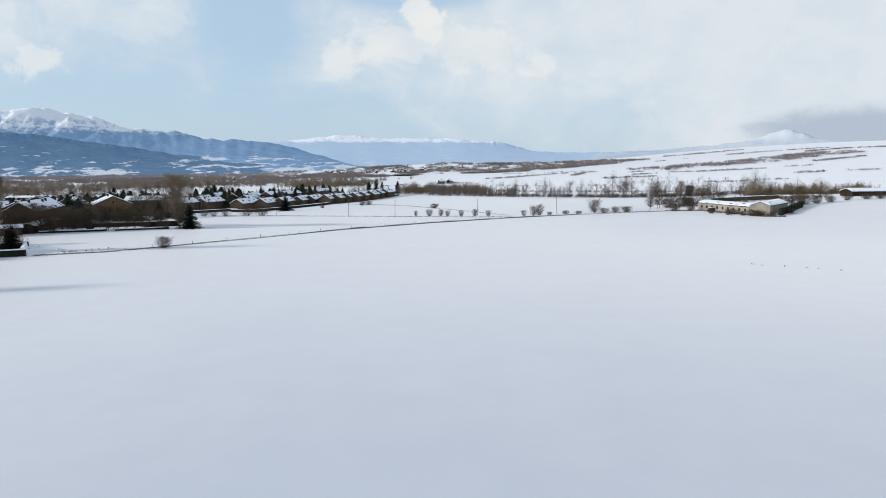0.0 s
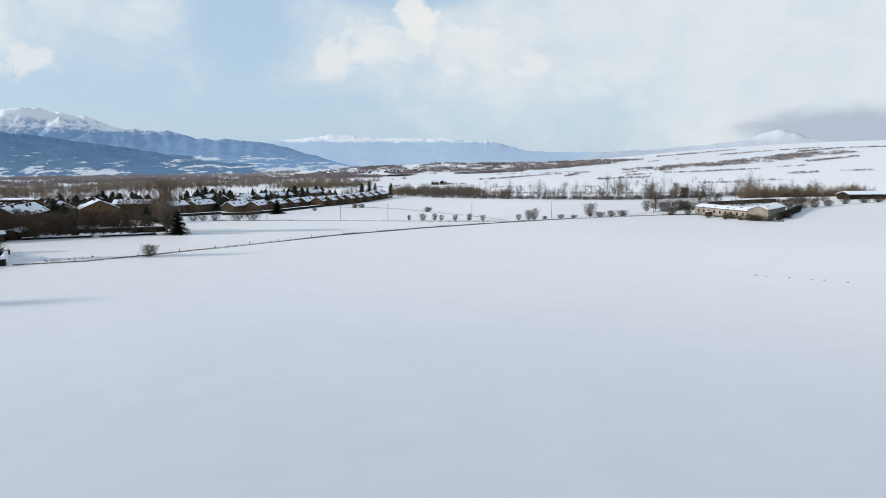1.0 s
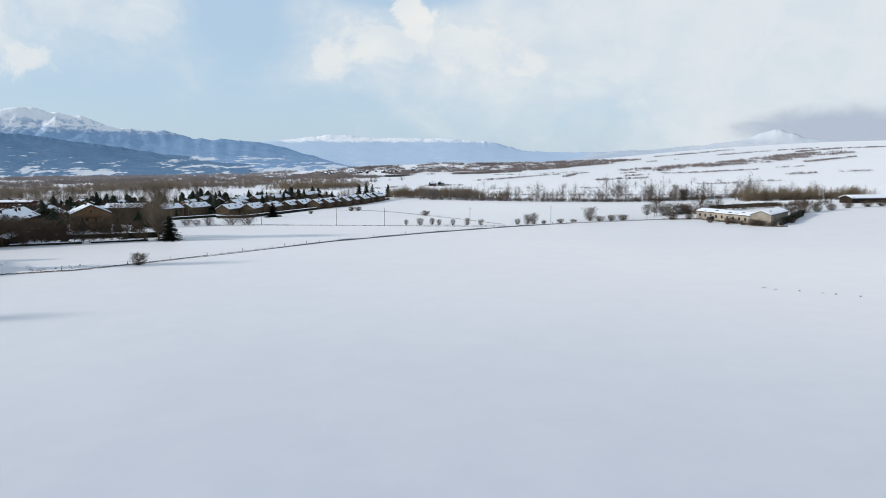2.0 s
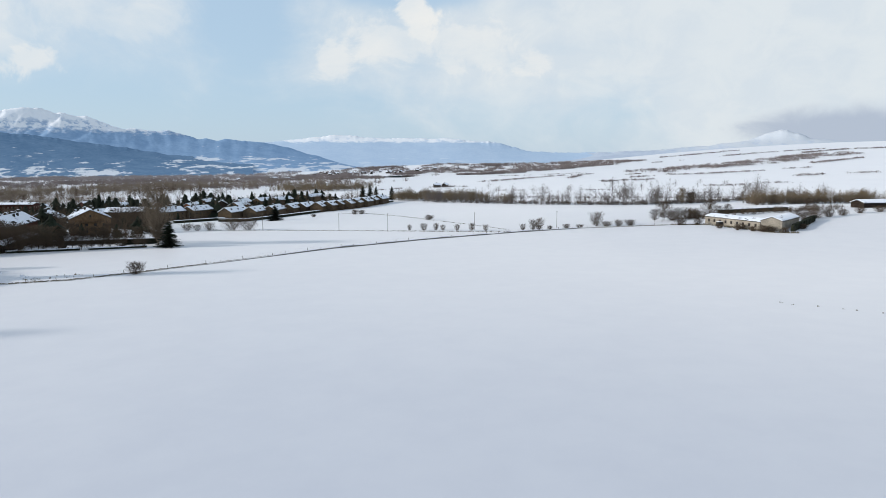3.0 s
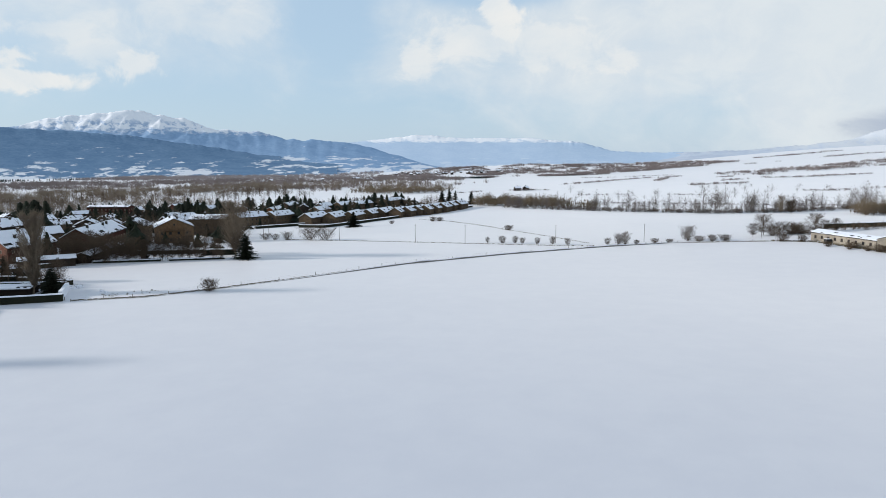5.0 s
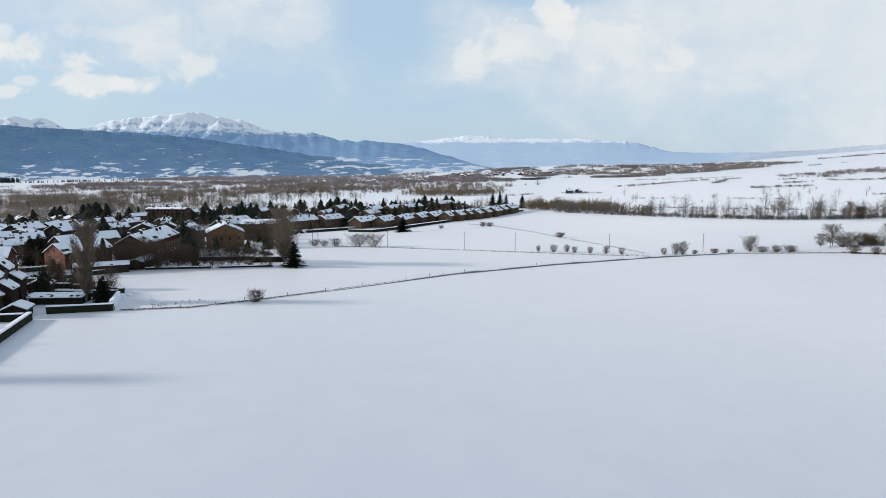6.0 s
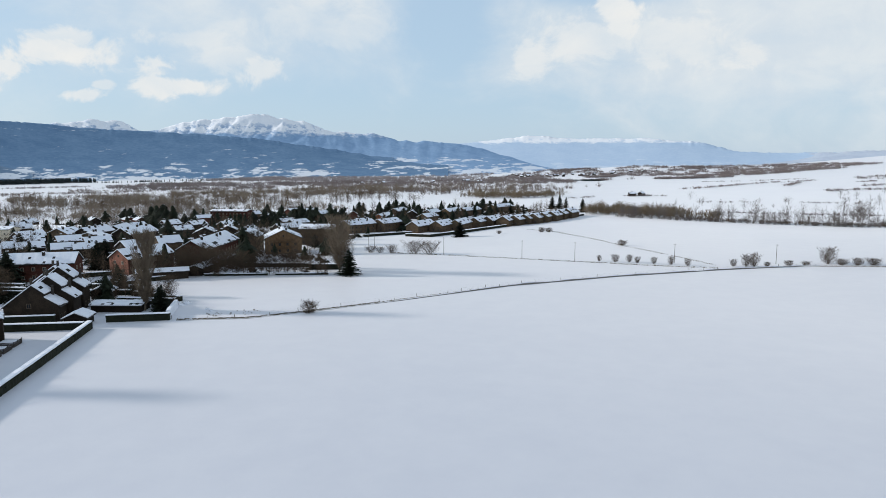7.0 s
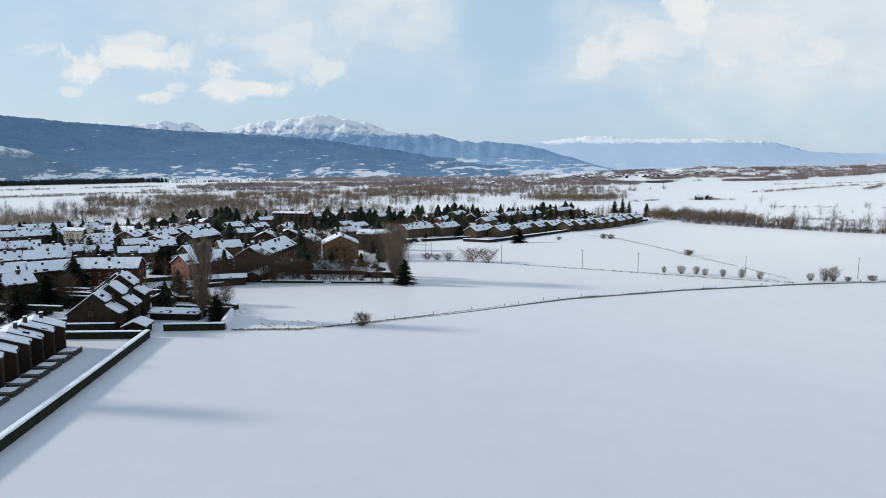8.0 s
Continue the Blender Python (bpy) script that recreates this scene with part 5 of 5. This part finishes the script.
plant(CONIFER, [(-264.8, 489, 1.5), (-257.8, 492.3, 1.3), (-271.8, 485.7, 1.3), (-262.9, 545.5, 1.7), (-256, 547.4, 1.5), (-269.9, 543.6, 1.2), (-238.8, 549.3, 1.3), (-230.5, 553, 1.2), (-211.9, 633.2, 1.5), (-203.8, 629.2, 1.3), (-219.9, 636, 1.3), (-247, 629.6, 1.3), (-175.2, 585.9, 1.25), (-167.3, 588.8, 1), (-151.4, 606.8, 1.1), (-142.5, 608.9, 0.9)])
plant(CONIFER, [(-139.6, 678.6, 1.3), (-131.5, 673.4, 1.1), (-120.2, 619.3, 1), (-112.3, 604.1, 0.9), (-103.4, 625.1, 0.95), (-92.6, 630.3, 0.9), (-66.9, 685.6, 1.4), (-59.8, 672.3, 1.2), (-75.3, 696.4, 1.2), (-41.4, 625, 1.2), (-128.3, 539.8, 1), (-135.6, 530.2, 0.9)])
plant(CONIFER[:1], [(-264.7, 367.1, 1.5), (-236.3, 342.2, 1.35), (-352.6, 488.5, 1.9), (-371.1, 498.5, 1.7), (-332.1, 473.5, 1.9), (-343, 480, 1.8), (-362, 493, 1.8)], "broad dark evergreen towering over the roofs")
plant(CONIFER, [(-423.9, 483.2, 1), (-407.3, 510.6, 1.45), (-401.9, 510.7, 1.5), (-311.8, 492.4, 1), (-322, 474.5, 1.1), (-245.8, 536.9, 1.4), (-251, 533, 1.2), (-274.8, 563.7, 1.3), (-275.9, 518.1, 1.15), (-268, 521, 1), (-259, 528, 1.3)])
plant(CONIFER[:2], [(-170.2, 168.7, 0.95), (-189.5, 204, 1.05), (-176.2, 182.5, 1.0), (-180.5, 186.0, 0.9), (-186.0, 176.0, 0.9), (-147, 204.5, 0.7)], "dark spreading evergreen behind the terraced houses")
plant(ROUND, [(-137.5, 238.5, 0.75), (-131.0, 240.5, 0.7), (-126.0, 242.0, 0.8), (-120.0, 243.5, 0.72), (-114.0, 245.5, 0.8), (-109.5, 247.0, 0.7), (-145.0, 236.0, 0.8), (-150.0, 233.5, 0.85), (-155.0, 226.0, 0.8), (-104.0, 250.5, 0.75), (-98.0, 256.0, 0.95), (-101.5, 261.0, 0.9), (-152.5, 229.5, 1.0), (-147.0, 234.0, 0.95), (-140.5, 237.0, 1.05), (-134.0, 239.0, 0.95), (-128.5, 240.8, 0.9), (-122.5, 242.5, 1.0), (-117.0, 244.2, 0.85), (-111.5, 246.0, 0.95), (-149.5, 240.0, 1.1), (-142.0, 245.0, 1.0), (-136.0, 246.0, 0.9)], "leafless tree along the garden edge")
plant(ROUND, [(-173.0, 186.5, 0.95), (-148.0, 246.0, 1.1), (-143.0, 270.0, 1.0), (-129.7, 315.5, 1.15), (-136.5, 321.2, 1.1), (-123.0, 310.2, 1.05), (-117.0, 300.0, 0.95), (-141.8, 315.5, 1.1), (-154.0, 292.0, 1.1), (-176.0, 300.0, 1.2), (-128.0, 201.0, 0.7), (-133.0, 194.0, 0.65)], "leafless garden tree among the houses")
plant(BUSH, [(-79.0, 191.5, 0.95)], "round leafless bush beside the fence")
plant(VASE, [(-97.0, 304.0, 0.45), (-88.0, 305.5, 0.7), (-81.5, 306.5, 0.66), (-102.5, 304.5, 0.35), (-107.0, 305.0, 0.38)], "dark rounded leafless bush on the field edge")
plant(COPSE, [(40.5, 304.0, 0.7), (43.0, 304.5, 0.8), (-12.0, 303.0, 0.4), (-1.0, 303.5, 0.5), (14.0, 301.0, 0.55), (20.0, 300.0, 0.45), (36.0, 303.0, 0.45), (2.0, 302.0, 0.42), (8.0, 301.5, 0.45), (-6.0, 302.5, 0.48)], "tall leafless bush on the field edge")
plant(BUSH, [(-4.8, 359.6, 0.75), (-53.4, 449.7, 0.9), (-48.7, 447.2, 0.8), (-79.3, 448.0, 0.6), (48.0, 307.0, 0.5), (56.0, 311.0, 0.6), (62.0, 312.0, 0.5)], "small leafless bush on the field edge")
plant(BUSH, [(117.0, 279.5, 0.55), (121.0, 275.0, 0.6), (126.0, 270.5, 0.7), (129.5, 268.0, 0.6), (113.0, 287.0, 0.6), (140.5, 275.5, 0.6)], "rusty leafless bush against the shed wall")
plant(BUSH, [(74.0, 313.0, 0.7), (79.0, 312.0, 0.8), (84.0, 311.5, 0.8), (106.0, 322.0, 1.3), (113.5, 324.0, 1.3), (118.0, 325.0, 1.2), (103.0, 303.5, 1.0), (109.5, 301.0, 0.8), (119.5, 282.0, 0.7), (123.5, 272.5, 0.8), (152.0, 296.0, 1.2), (160.0, 302.0, 1.2), (167.0, 305.0, 1.1), (175.0, 308.0, 0.8), (186.0, 314.0, 0.8), (196.0, 316.0, 0.9), (204.0, 318.0, 0.9)], "leafless bush near the farm sheds")
plant(VASE, [(109.6, 325.6, 0.7), (115.7, 326.3, 0.65)], "wide many-stemmed leafless tree near the farm sheds")
for x, y, sc in ((103.2, 325.1, 0.95), (123.8, 325.8, 0.9), (98.0, 322.0, 0.6)):
    place_tree(ROUND[int(x) % 3], x, y, sc, x * 7, "spreading leafless tree with several stems near the farm sheds", sx=1.35)
place_tree(ROUND[1], 191.4, 532.2, 1.0, 20, "round bushy brown tree at the far edge of the field", sx=1.25)
place_tree(ROUND[1], 192.6, 533.2, 0.97, 130, "round bushy brown tree at the far edge of the field", sx=1.2)
place_tree(FAN[0], 185.1, 531.8, 0.72, 60, "tall leafless tree at the far edge of the field", sx=0.9)
plant(COPSE, [(70.2, 316.0, 1.0)], "tall leafless bush on the field edge")
plant(ROUND, [(134.0, 329.0, 0.6), (129.0, 327.5, 0.55), (180.0, 345.0, 0.6), (150.0, 299.0, 0.5), (168.0, 318.0, 0.5)], "leafless spreading tree near the farm sheds")
for o in POPLAR + FAN + VASE + ROUND + BUSH + COPSE + CONIFER + CONIFER_FAR:
    for c in list(o.children):
        bpy.data.objects.remove(c)
    bpy.data.objects.remove(o)

# ---- garden shrubs and small trees between the houses ----
VILLAGE = [(-150, 118), (-142, 150), (-127, 184), (-125, 195), (-153, 219), (-146, 236), (-104, 250), (-116, 300), (-165, 385), (-146, 448), (-112, 515), (-50, 622), (-120, 740), (-330, 640), (-480, 500), (-440, 350), (-250, 190)]


def inside(poly, x, y):
    odd = False
    for (a, b), (c, d) in zip(poly, poly[1:] + poly[:1]):
        if (b > y) != (d > y) and x < a + (c - a) * (y - b) / (d - b):
            odd = not odd
    return odd


def garden_spots(count, s0, s1, seed, near=9999.0):
    rng = random.Random(seed)
    out = []
    while len(out) < count:
        x, y = rng.uniform(-480, -46), rng.uniform(118, 740)
        if math.hypot(x, y) < near and inside(VILLAGE, x, y) and free(x, y) and noise.noise(Vector((x * 0.02, y * 0.02, seed))) > -0.25:
            out.append((x, y, rng.uniform(s0, s1)))
    return out


def shrub(seed):
    """A dark evergreen garden shrub: ragged sprays round a low dome."""
    w = Wood(seed)
    r = w.r
    for _ in range(110):
        a, e = r.uniform(0, 6.28), r.uniform(0.0, 1.5)
        d = Vector((math.cos(a) * math.cos(e), math.sin(a) * math.cos(e), math.sin(e) * 0.95))
        c = d * r.uniform(0.55, 1.1)
        o = len(w.v)
        for _k in range(3):
            w.v.append(c + Vector((r.uniform(-1, 1), r.uniform(-1, 1), r.uniform(-1, 1))) * 0.36)
        w.f.append((o, o + 1, o + 2))
    return w.v, w.f



def fill_houses(count):
    """Small houses crowded between the larger ones, further back in the village."""
    rng = random.Random(404)
    kinds = [(BROWN, "low house with dark brown walls under a snowy roof"), (TAN, "house with tan stone walls and a snow-covered gabled roof"), (RED, "small dark red brick house with a snowy roof")]
    done = 0
    for _ in range(4000):
        x, y = rng.uniform(-460, -150), rng.uniform(225, 620)
        if done == count:
            break
        if not inside(VILLAGE, x, y) or not all(free(x + math.cos(a) * 9, y + math.sin(a) * 9) for a in (0, 1.05, 2.1, 3.14, 4.2, 5.25)) or not free(x, y):
            continue
        wall, label = rng.choice(kinds)
        house(x, y, rng.choice((52, 58, 78, 104, 142)) + rng.uniform(-6, 6), rng.uniform(9, 13), rng.uniform(7.5, 9), rng.uniform(4.2, 5.6), rng.uniform(1.9, 2.7), wall, label, group="village houses", chimneys=2, floors=1)
        done += 1


fill_houses(38)
LOW = [bare_tree(60 + k, 10, 8.0, 26, 300, 0.55, 0.14, 0.15, 1.7, radius=0.11, light=True) for k in range(6)]
TALL = [bare_tree(70 + k, 14, 8.0, 34, 330, 0.9, 0.1, 0.11, 1.7, radius=0.12, light=True) for k in range(4)]
SCRUB = [bare_tree(80 + k, 4, 6.0, 22, 170, 0.4, 0.06, 0.15, 1.1, stems=3, light=True) for k in range(4)]
VALLEY = [bare_tree(130 + k, (15, 11, 13, 9, 14, 12)[k], (8.0, 10.0, 11.0, 9.0, 6.5, 12.0)[k], 12, 165, (1.2, 0.7, 0.8, 0.5, 1.5, 0.6)[k], 0.08, 0.15, 2.1, radius=0.12, light=True) for k in range(6)]
BRUSH = [bare_tree(140 + k, 5, 12.0, 5, 62, 0.9, 0.06, 0.36, 2.0, radius=0.1, light=True) for k in range(5)]
BRUSH_FAR = [bare_tree(150 + k, 7, 17.0, 0, 33, 0.8, 0.06, 0.85, 3.0, radius=0.1, light=True) for k in range(5)]
DARK = [far_conifer(90 + k, 11, (6.6, 5.6, 6.0)[k], 40) for k in range(3)]
GARDEN = [far_conifer(95 + k, 10, (8.6, 6.4, 9.6, 5.6)[k], 330) for k in range(4)]
SHRUB = [shrub(110 + k) for k in range(4)]

grove("garden_shrubs", "dark evergreen shrubs in the snowy gardens", garden_spots(1200, 0.9, 2.3, 5), SHRUB, HEDGE, "shrubs")
grove("garden_shrubs", "dense dark evergreen shrubs behind the terraced houses", strip_spots([(-200, 176), (-182, 186), (-166, 196), (-150, 210)], 13, 190, 0.8, 1.9, 71), SHRUB, HEDGE, "shrubs")
grove("garden_trees", "leafless small trees between the village houses", garden_spots(420, 0.4, 0.9, 6), LOW + TALL, BARK)
grove("garden_conifers", "dark conifers crowded between the village houses", garden_spots(190, 0.5, 1.25, 7) + strip_spots([(-235, 470), (-190, 545), (-140, 640)], 24, 50, 0.5, 1.25, 61) + strip_spots([(-330, 520), (-270, 560), (-200, 640)], 30, 40, 0.5, 1.2, 62), GARDEN, NEEDLES)
plant_row = strip_spots([(-152, 226), (-141, 236), (-120, 242.5), (-100, 247.5)], 2.0, 16, 0.3, 0.55, 31)
grove("garden_edge_scrub", "brown scrub and young trees along the garden edge", plant_row + strip_spots([(-120, 186), (-136, 196), (-150, 208)], 5, 16, 0.35, 0.6, 32) + strip_spots([(-168, 214), (-150, 240), (-146, 262)], 5, 18, 0.5, 0.8, 33), LOW, BARK)


def polar(b, r):
    return (r * math.sin(radians(b)), r * math.cos(radians(b)))


grove("riverside_trees", "line of leafless trees along the far edge of the field", strip_spots([(-12, 572), (66, 540), (136, 527), (194, 549), (275, 600), (380, 640)], 9, 120, 0.5, 1.05, 1, 0.3) + strip_spots([(60, 548), (136, 533), (200, 558), (290, 612)], 8, 26, 1.1, 1.5, 2), LOW + VALLEY[1:4] + TALL[:1], BARK_GREY)
grove("riverside_scrub", "brown scrub at the foot of the far trees", strip_spots([(-12, 568), (66, 536), (136, 523), (194, 545), (275, 596), (380, 636)], 5, 300, 0.4, 0.9, 3, 0.25), SCRUB, BARK_GREY)
grove("riverside_scrub", "thick brown undergrowth along the far edge of the field", strip_spots([(30, 556), (66, 538), (136, 525), (194, 547), (275, 598), (380, 638)], 5, 240, 0.3, 0.62, 68, 0.3), BRUSH, BARK)
grove("roadside_scrub", "dark scrub along a snowed-in lane", strip_spots([(60, 632), (117, 623), (172, 625), (240, 619), (330, 640)], 1.5, 260, 0.25, 0.5, 23), SCRUB, BARK_FAR)
grove("shed_scrub", "dark scrub behind the farm sheds", strip_spots([(118, 322), (140, 333), (165, 331), (190, 336)], 3.0, 60, 0.4, 0.8, 51) + strip_spots([(200, 346), (240, 352)], 3.0, 30, 0.4, 0.7, 52), SCRUB, BARK)
grove("olive_thicket", "thick olive-brown trees at the end of the houses", strip_spots([(-34.8, 610.2), (-10.0, 591.4), (14, 577), (30, 566)], 10, 120, 0.55, 1.0, 4), LOW, BARK_OLIVE)
grove("poplar_grove", "olive-brown leafless grove on a snowy meadow", strip_spots([(-232, 1000), (-165, 940), (-102, 985)], 26, 60, 0.6, 1.3, 24), LOW + VALLEY[1:4], BARK_OLIVE)
grove("poplar_grove", "low olive-brown thicket on a snowy meadow", strip_spots([(-232, 1000), (-165, 940), (-102, 985)], 24, 90, 0.9, 1.9, 74), BRUSH, BARK_OLIVE)
grove("olive_thicket", "round olive-brown bushes at the end of the houses", strip_spots([(-34.8, 606), (-10, 588), (14, 574), (60, 552)], 9, 70, 0.7, 1.5, 75), BRUSH, BARK_OLIVE)
grove("thicket", "dense brown leafless thicket beyond the sheds", strip_spots([(225, 520), (252, 533), (300, 548), (350, 560)], 12, 190, 0.4, 1.1, 5, 0.40), LOW, BARK_OLIVE)
grove("thicket_scrub", "brown undergrowth in the thicket beyond the sheds", strip_spots([(225, 518), (252, 531), (300, 546), (350, 558)], 11, 110, 0.5, 0.9, 5, 0.40), BRUSH, BARK)
grove("valley_woods", "broad belts of tall leafless valley trees", strip_spots([polar(-66, 700), polar(-48, 740), polar(-38, 800), polar(-28, 860)], 140, 560, 0.5, 1.25, 6, 0.51), VALLEY, BARK_VALLEY)
grove("valley_woods", "warm brown leafless valley woods", strip_spots([polar(-66, 900), polar(-48, 930), polar(-38, 960), polar(-24, 980), polar(-17, 1010)], 120, 520, 0.5, 1.15, 36, 0.52), VALLEY, BARK)
grove("valley_scrub", "brown undergrowth below the valley woods", strip_spots([polar(-66, 715), polar(-48, 755), polar(-38, 815), polar(-26, 875)], 150, 700, 0.5, 1.2, 6, 0.44), BRUSH, BARK_VALLEY)
grove("valley_woods", "dense brown belt of leafless woods", strip_spots([polar(-46, 1100), polar(-34, 1160), polar(-26, 1280), polar(-18, 1360)], 190, 800, 0.6, 1.2, 7, 0.5), VALLEY, BARK_VALLEY)
grove("valley_woods", "brown leafless woods beyond the row of houses", strip_spots([polar(-21, 1250), polar(-14, 1350), polar(-7, 1450)], 230, 380, 0.4, 1.0, 81, 0.47), VALLEY, BARK_VALLEY)
grove("valley_scrub", "brown undergrowth beyond the row of houses", strip_spots([polar(-21, 1250), polar(-14, 1350), polar(-7, 1450)], 230, 420, 0.6, 1.3, 81, 0.48), BRUSH, BARK_MAUVE)
grove("field_trees", "single leafless trees out on the white fields", strip_spots([polar(2, 720), polar(9, 780), polar(17, 900)], 90, 16, 0.4, 0.8, 82) + strip_spots([polar(14, 950), polar(24, 1050)], 90, 12, 0.4, 0.8, 83), VALLEY, BARK_GREY)
grove("valley_scrub", "brown undergrowth in the dense belt of woods", strip_spots([polar(-46, 1100), polar(-34, 1160), polar(-26, 1280), polar(-18, 1360)], 200, 900, 0.8, 1.6, 7, 0.51), BRUSH, BARK_VALLEY)
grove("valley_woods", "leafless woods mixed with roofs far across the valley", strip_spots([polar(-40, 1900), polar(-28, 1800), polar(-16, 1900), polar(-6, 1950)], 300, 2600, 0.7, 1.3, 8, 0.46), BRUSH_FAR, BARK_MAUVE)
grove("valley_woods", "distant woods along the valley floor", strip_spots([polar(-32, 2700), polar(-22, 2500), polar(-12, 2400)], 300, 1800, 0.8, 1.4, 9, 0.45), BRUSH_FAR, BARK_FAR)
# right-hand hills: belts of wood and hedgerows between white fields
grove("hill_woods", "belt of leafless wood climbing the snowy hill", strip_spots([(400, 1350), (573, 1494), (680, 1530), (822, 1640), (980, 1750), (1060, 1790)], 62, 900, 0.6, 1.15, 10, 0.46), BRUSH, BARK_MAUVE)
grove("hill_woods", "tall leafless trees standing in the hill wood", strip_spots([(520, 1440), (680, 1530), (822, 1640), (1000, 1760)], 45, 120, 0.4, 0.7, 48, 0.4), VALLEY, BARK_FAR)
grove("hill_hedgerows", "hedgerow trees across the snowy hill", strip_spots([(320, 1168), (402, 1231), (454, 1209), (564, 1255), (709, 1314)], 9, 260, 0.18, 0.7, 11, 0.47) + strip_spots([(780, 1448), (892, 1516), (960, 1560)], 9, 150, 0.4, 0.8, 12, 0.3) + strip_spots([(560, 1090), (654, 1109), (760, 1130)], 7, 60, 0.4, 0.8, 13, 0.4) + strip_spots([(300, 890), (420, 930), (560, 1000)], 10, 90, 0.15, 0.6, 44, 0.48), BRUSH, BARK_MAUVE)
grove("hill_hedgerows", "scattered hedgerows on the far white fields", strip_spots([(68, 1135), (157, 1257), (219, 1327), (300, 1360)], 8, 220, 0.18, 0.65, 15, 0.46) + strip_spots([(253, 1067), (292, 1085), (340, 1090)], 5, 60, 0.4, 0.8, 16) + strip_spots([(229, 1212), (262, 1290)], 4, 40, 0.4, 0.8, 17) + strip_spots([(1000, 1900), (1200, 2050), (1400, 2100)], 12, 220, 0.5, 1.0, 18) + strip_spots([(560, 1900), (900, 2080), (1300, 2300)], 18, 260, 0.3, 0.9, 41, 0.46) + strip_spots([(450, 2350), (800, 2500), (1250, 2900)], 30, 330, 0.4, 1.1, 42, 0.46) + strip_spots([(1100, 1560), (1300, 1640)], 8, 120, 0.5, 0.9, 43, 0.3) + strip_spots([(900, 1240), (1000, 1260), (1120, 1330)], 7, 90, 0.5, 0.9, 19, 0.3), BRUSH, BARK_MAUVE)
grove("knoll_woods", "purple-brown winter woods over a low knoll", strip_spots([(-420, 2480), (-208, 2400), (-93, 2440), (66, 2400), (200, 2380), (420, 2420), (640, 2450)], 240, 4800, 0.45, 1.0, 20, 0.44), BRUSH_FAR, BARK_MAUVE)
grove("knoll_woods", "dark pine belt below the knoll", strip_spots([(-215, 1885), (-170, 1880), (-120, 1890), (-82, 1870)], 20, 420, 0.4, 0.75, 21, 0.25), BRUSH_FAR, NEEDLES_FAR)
grove("knoll_woods", "low brown wood below the knoll", strip_spots([(-95, 1880), (20, 1850), (130, 1840), (230, 1870)], 24, 380, 0.5, 0.95, 22, 0.42), BRUSH_FAR, BARK_MAUVE)
grove("knoll_woods", "broad mauve wood behind the first white rise", strip_spots([(150, 2060), (260, 2040), (380, 2080), (520, 2140)], 75, 800, 0.5, 0.95, 63, 0.46), BRUSH_FAR, BARK_MAUVE)
grove("field_hedges", "thin hedgerows and scrub on the first white rise", strip_spots([(-80, 905), (-30, 900), (30, 918), (70, 900)], 7, 60, 0.25, 0.5, 64, 0.35) + strip_spots([(-12, 904), (4, 902), (22, 912)], 3, 16, 0.35, 0.6, 69) + strip_spots([(95, 1440), (200, 1425), (330, 1460)], 4, 90, 0.25, 0.45, 65, 0.3) + strip_spots([(300, 1250), (380, 1300)], 5, 36, 0.3, 0.5, 66, 0.3) + strip_spots([(30, 760), (120, 800), (220, 790)], 6, 40, 0.2, 0.5, 67, 0.48), BRUSH, BARK_MAUVE)
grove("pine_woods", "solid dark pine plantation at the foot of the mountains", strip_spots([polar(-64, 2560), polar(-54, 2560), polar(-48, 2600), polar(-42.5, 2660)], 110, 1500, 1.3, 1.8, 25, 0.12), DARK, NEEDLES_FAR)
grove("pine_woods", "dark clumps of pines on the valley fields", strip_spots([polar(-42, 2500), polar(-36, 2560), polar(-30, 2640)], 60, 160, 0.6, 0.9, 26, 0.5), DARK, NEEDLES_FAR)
grove("field_scrub", "brown scrub patches on the valley fields", strip_spots([polar(-56, 1500), polar(-46, 1560), polar(-38, 1640)], 60, 200, 0.4, 0.8, 27, 0.52), BRUSH, BARK_VALLEY)
grove("field_hedges", "leafless hedgerows across the valley fields", strip_spots([polar(-56, 1450), polar(-46, 1500), polar(-38, 1560)], 22, 200, 0.6, 1.0, 28, 0.35) + strip_spots([polar(-56, 1900), polar(-44, 1950), polar(-34, 2050)], 16, 200, 0.7, 1.1, 29, 0.35), BRUSH, BARK_MAUVE)

# ---- distant roofs ----
far_house = house(-1.8, 905.5, 20, 8.0, 6.0, 3.2, 2.0, BROWN, "lone dark farmhouse far out in the snow", group="distant farmhouses", chimneys=1, windows=False)
copy_thing(far_house, pose(9.0, 917.0, height(9.0, 917.0), 0, 0, 65))
rnd2 = random.Random(12)
for line, half, n in (([(-470, 2500), (-380, 2420), (-260, 2360), (-120, 2370), (60, 2470)], 55, 38), ([polar(-22, 1900), polar(-12, 1950)], 160, 20)):
    for x, y, sc in strip_spots(line, half, n, 0.9, 1.5, n):
        t = copy_thing(far_house, Matrix.Identity(4))
        t.matrix_basis = pose(x, y, height(x, y), 0, 0, rnd2.uniform(0, 180)) @ Matrix.Diagonal((sc, sc, sc * 1.1, 1))
        tagged(t, "small far village house with a snowy roof", group="far village houses")
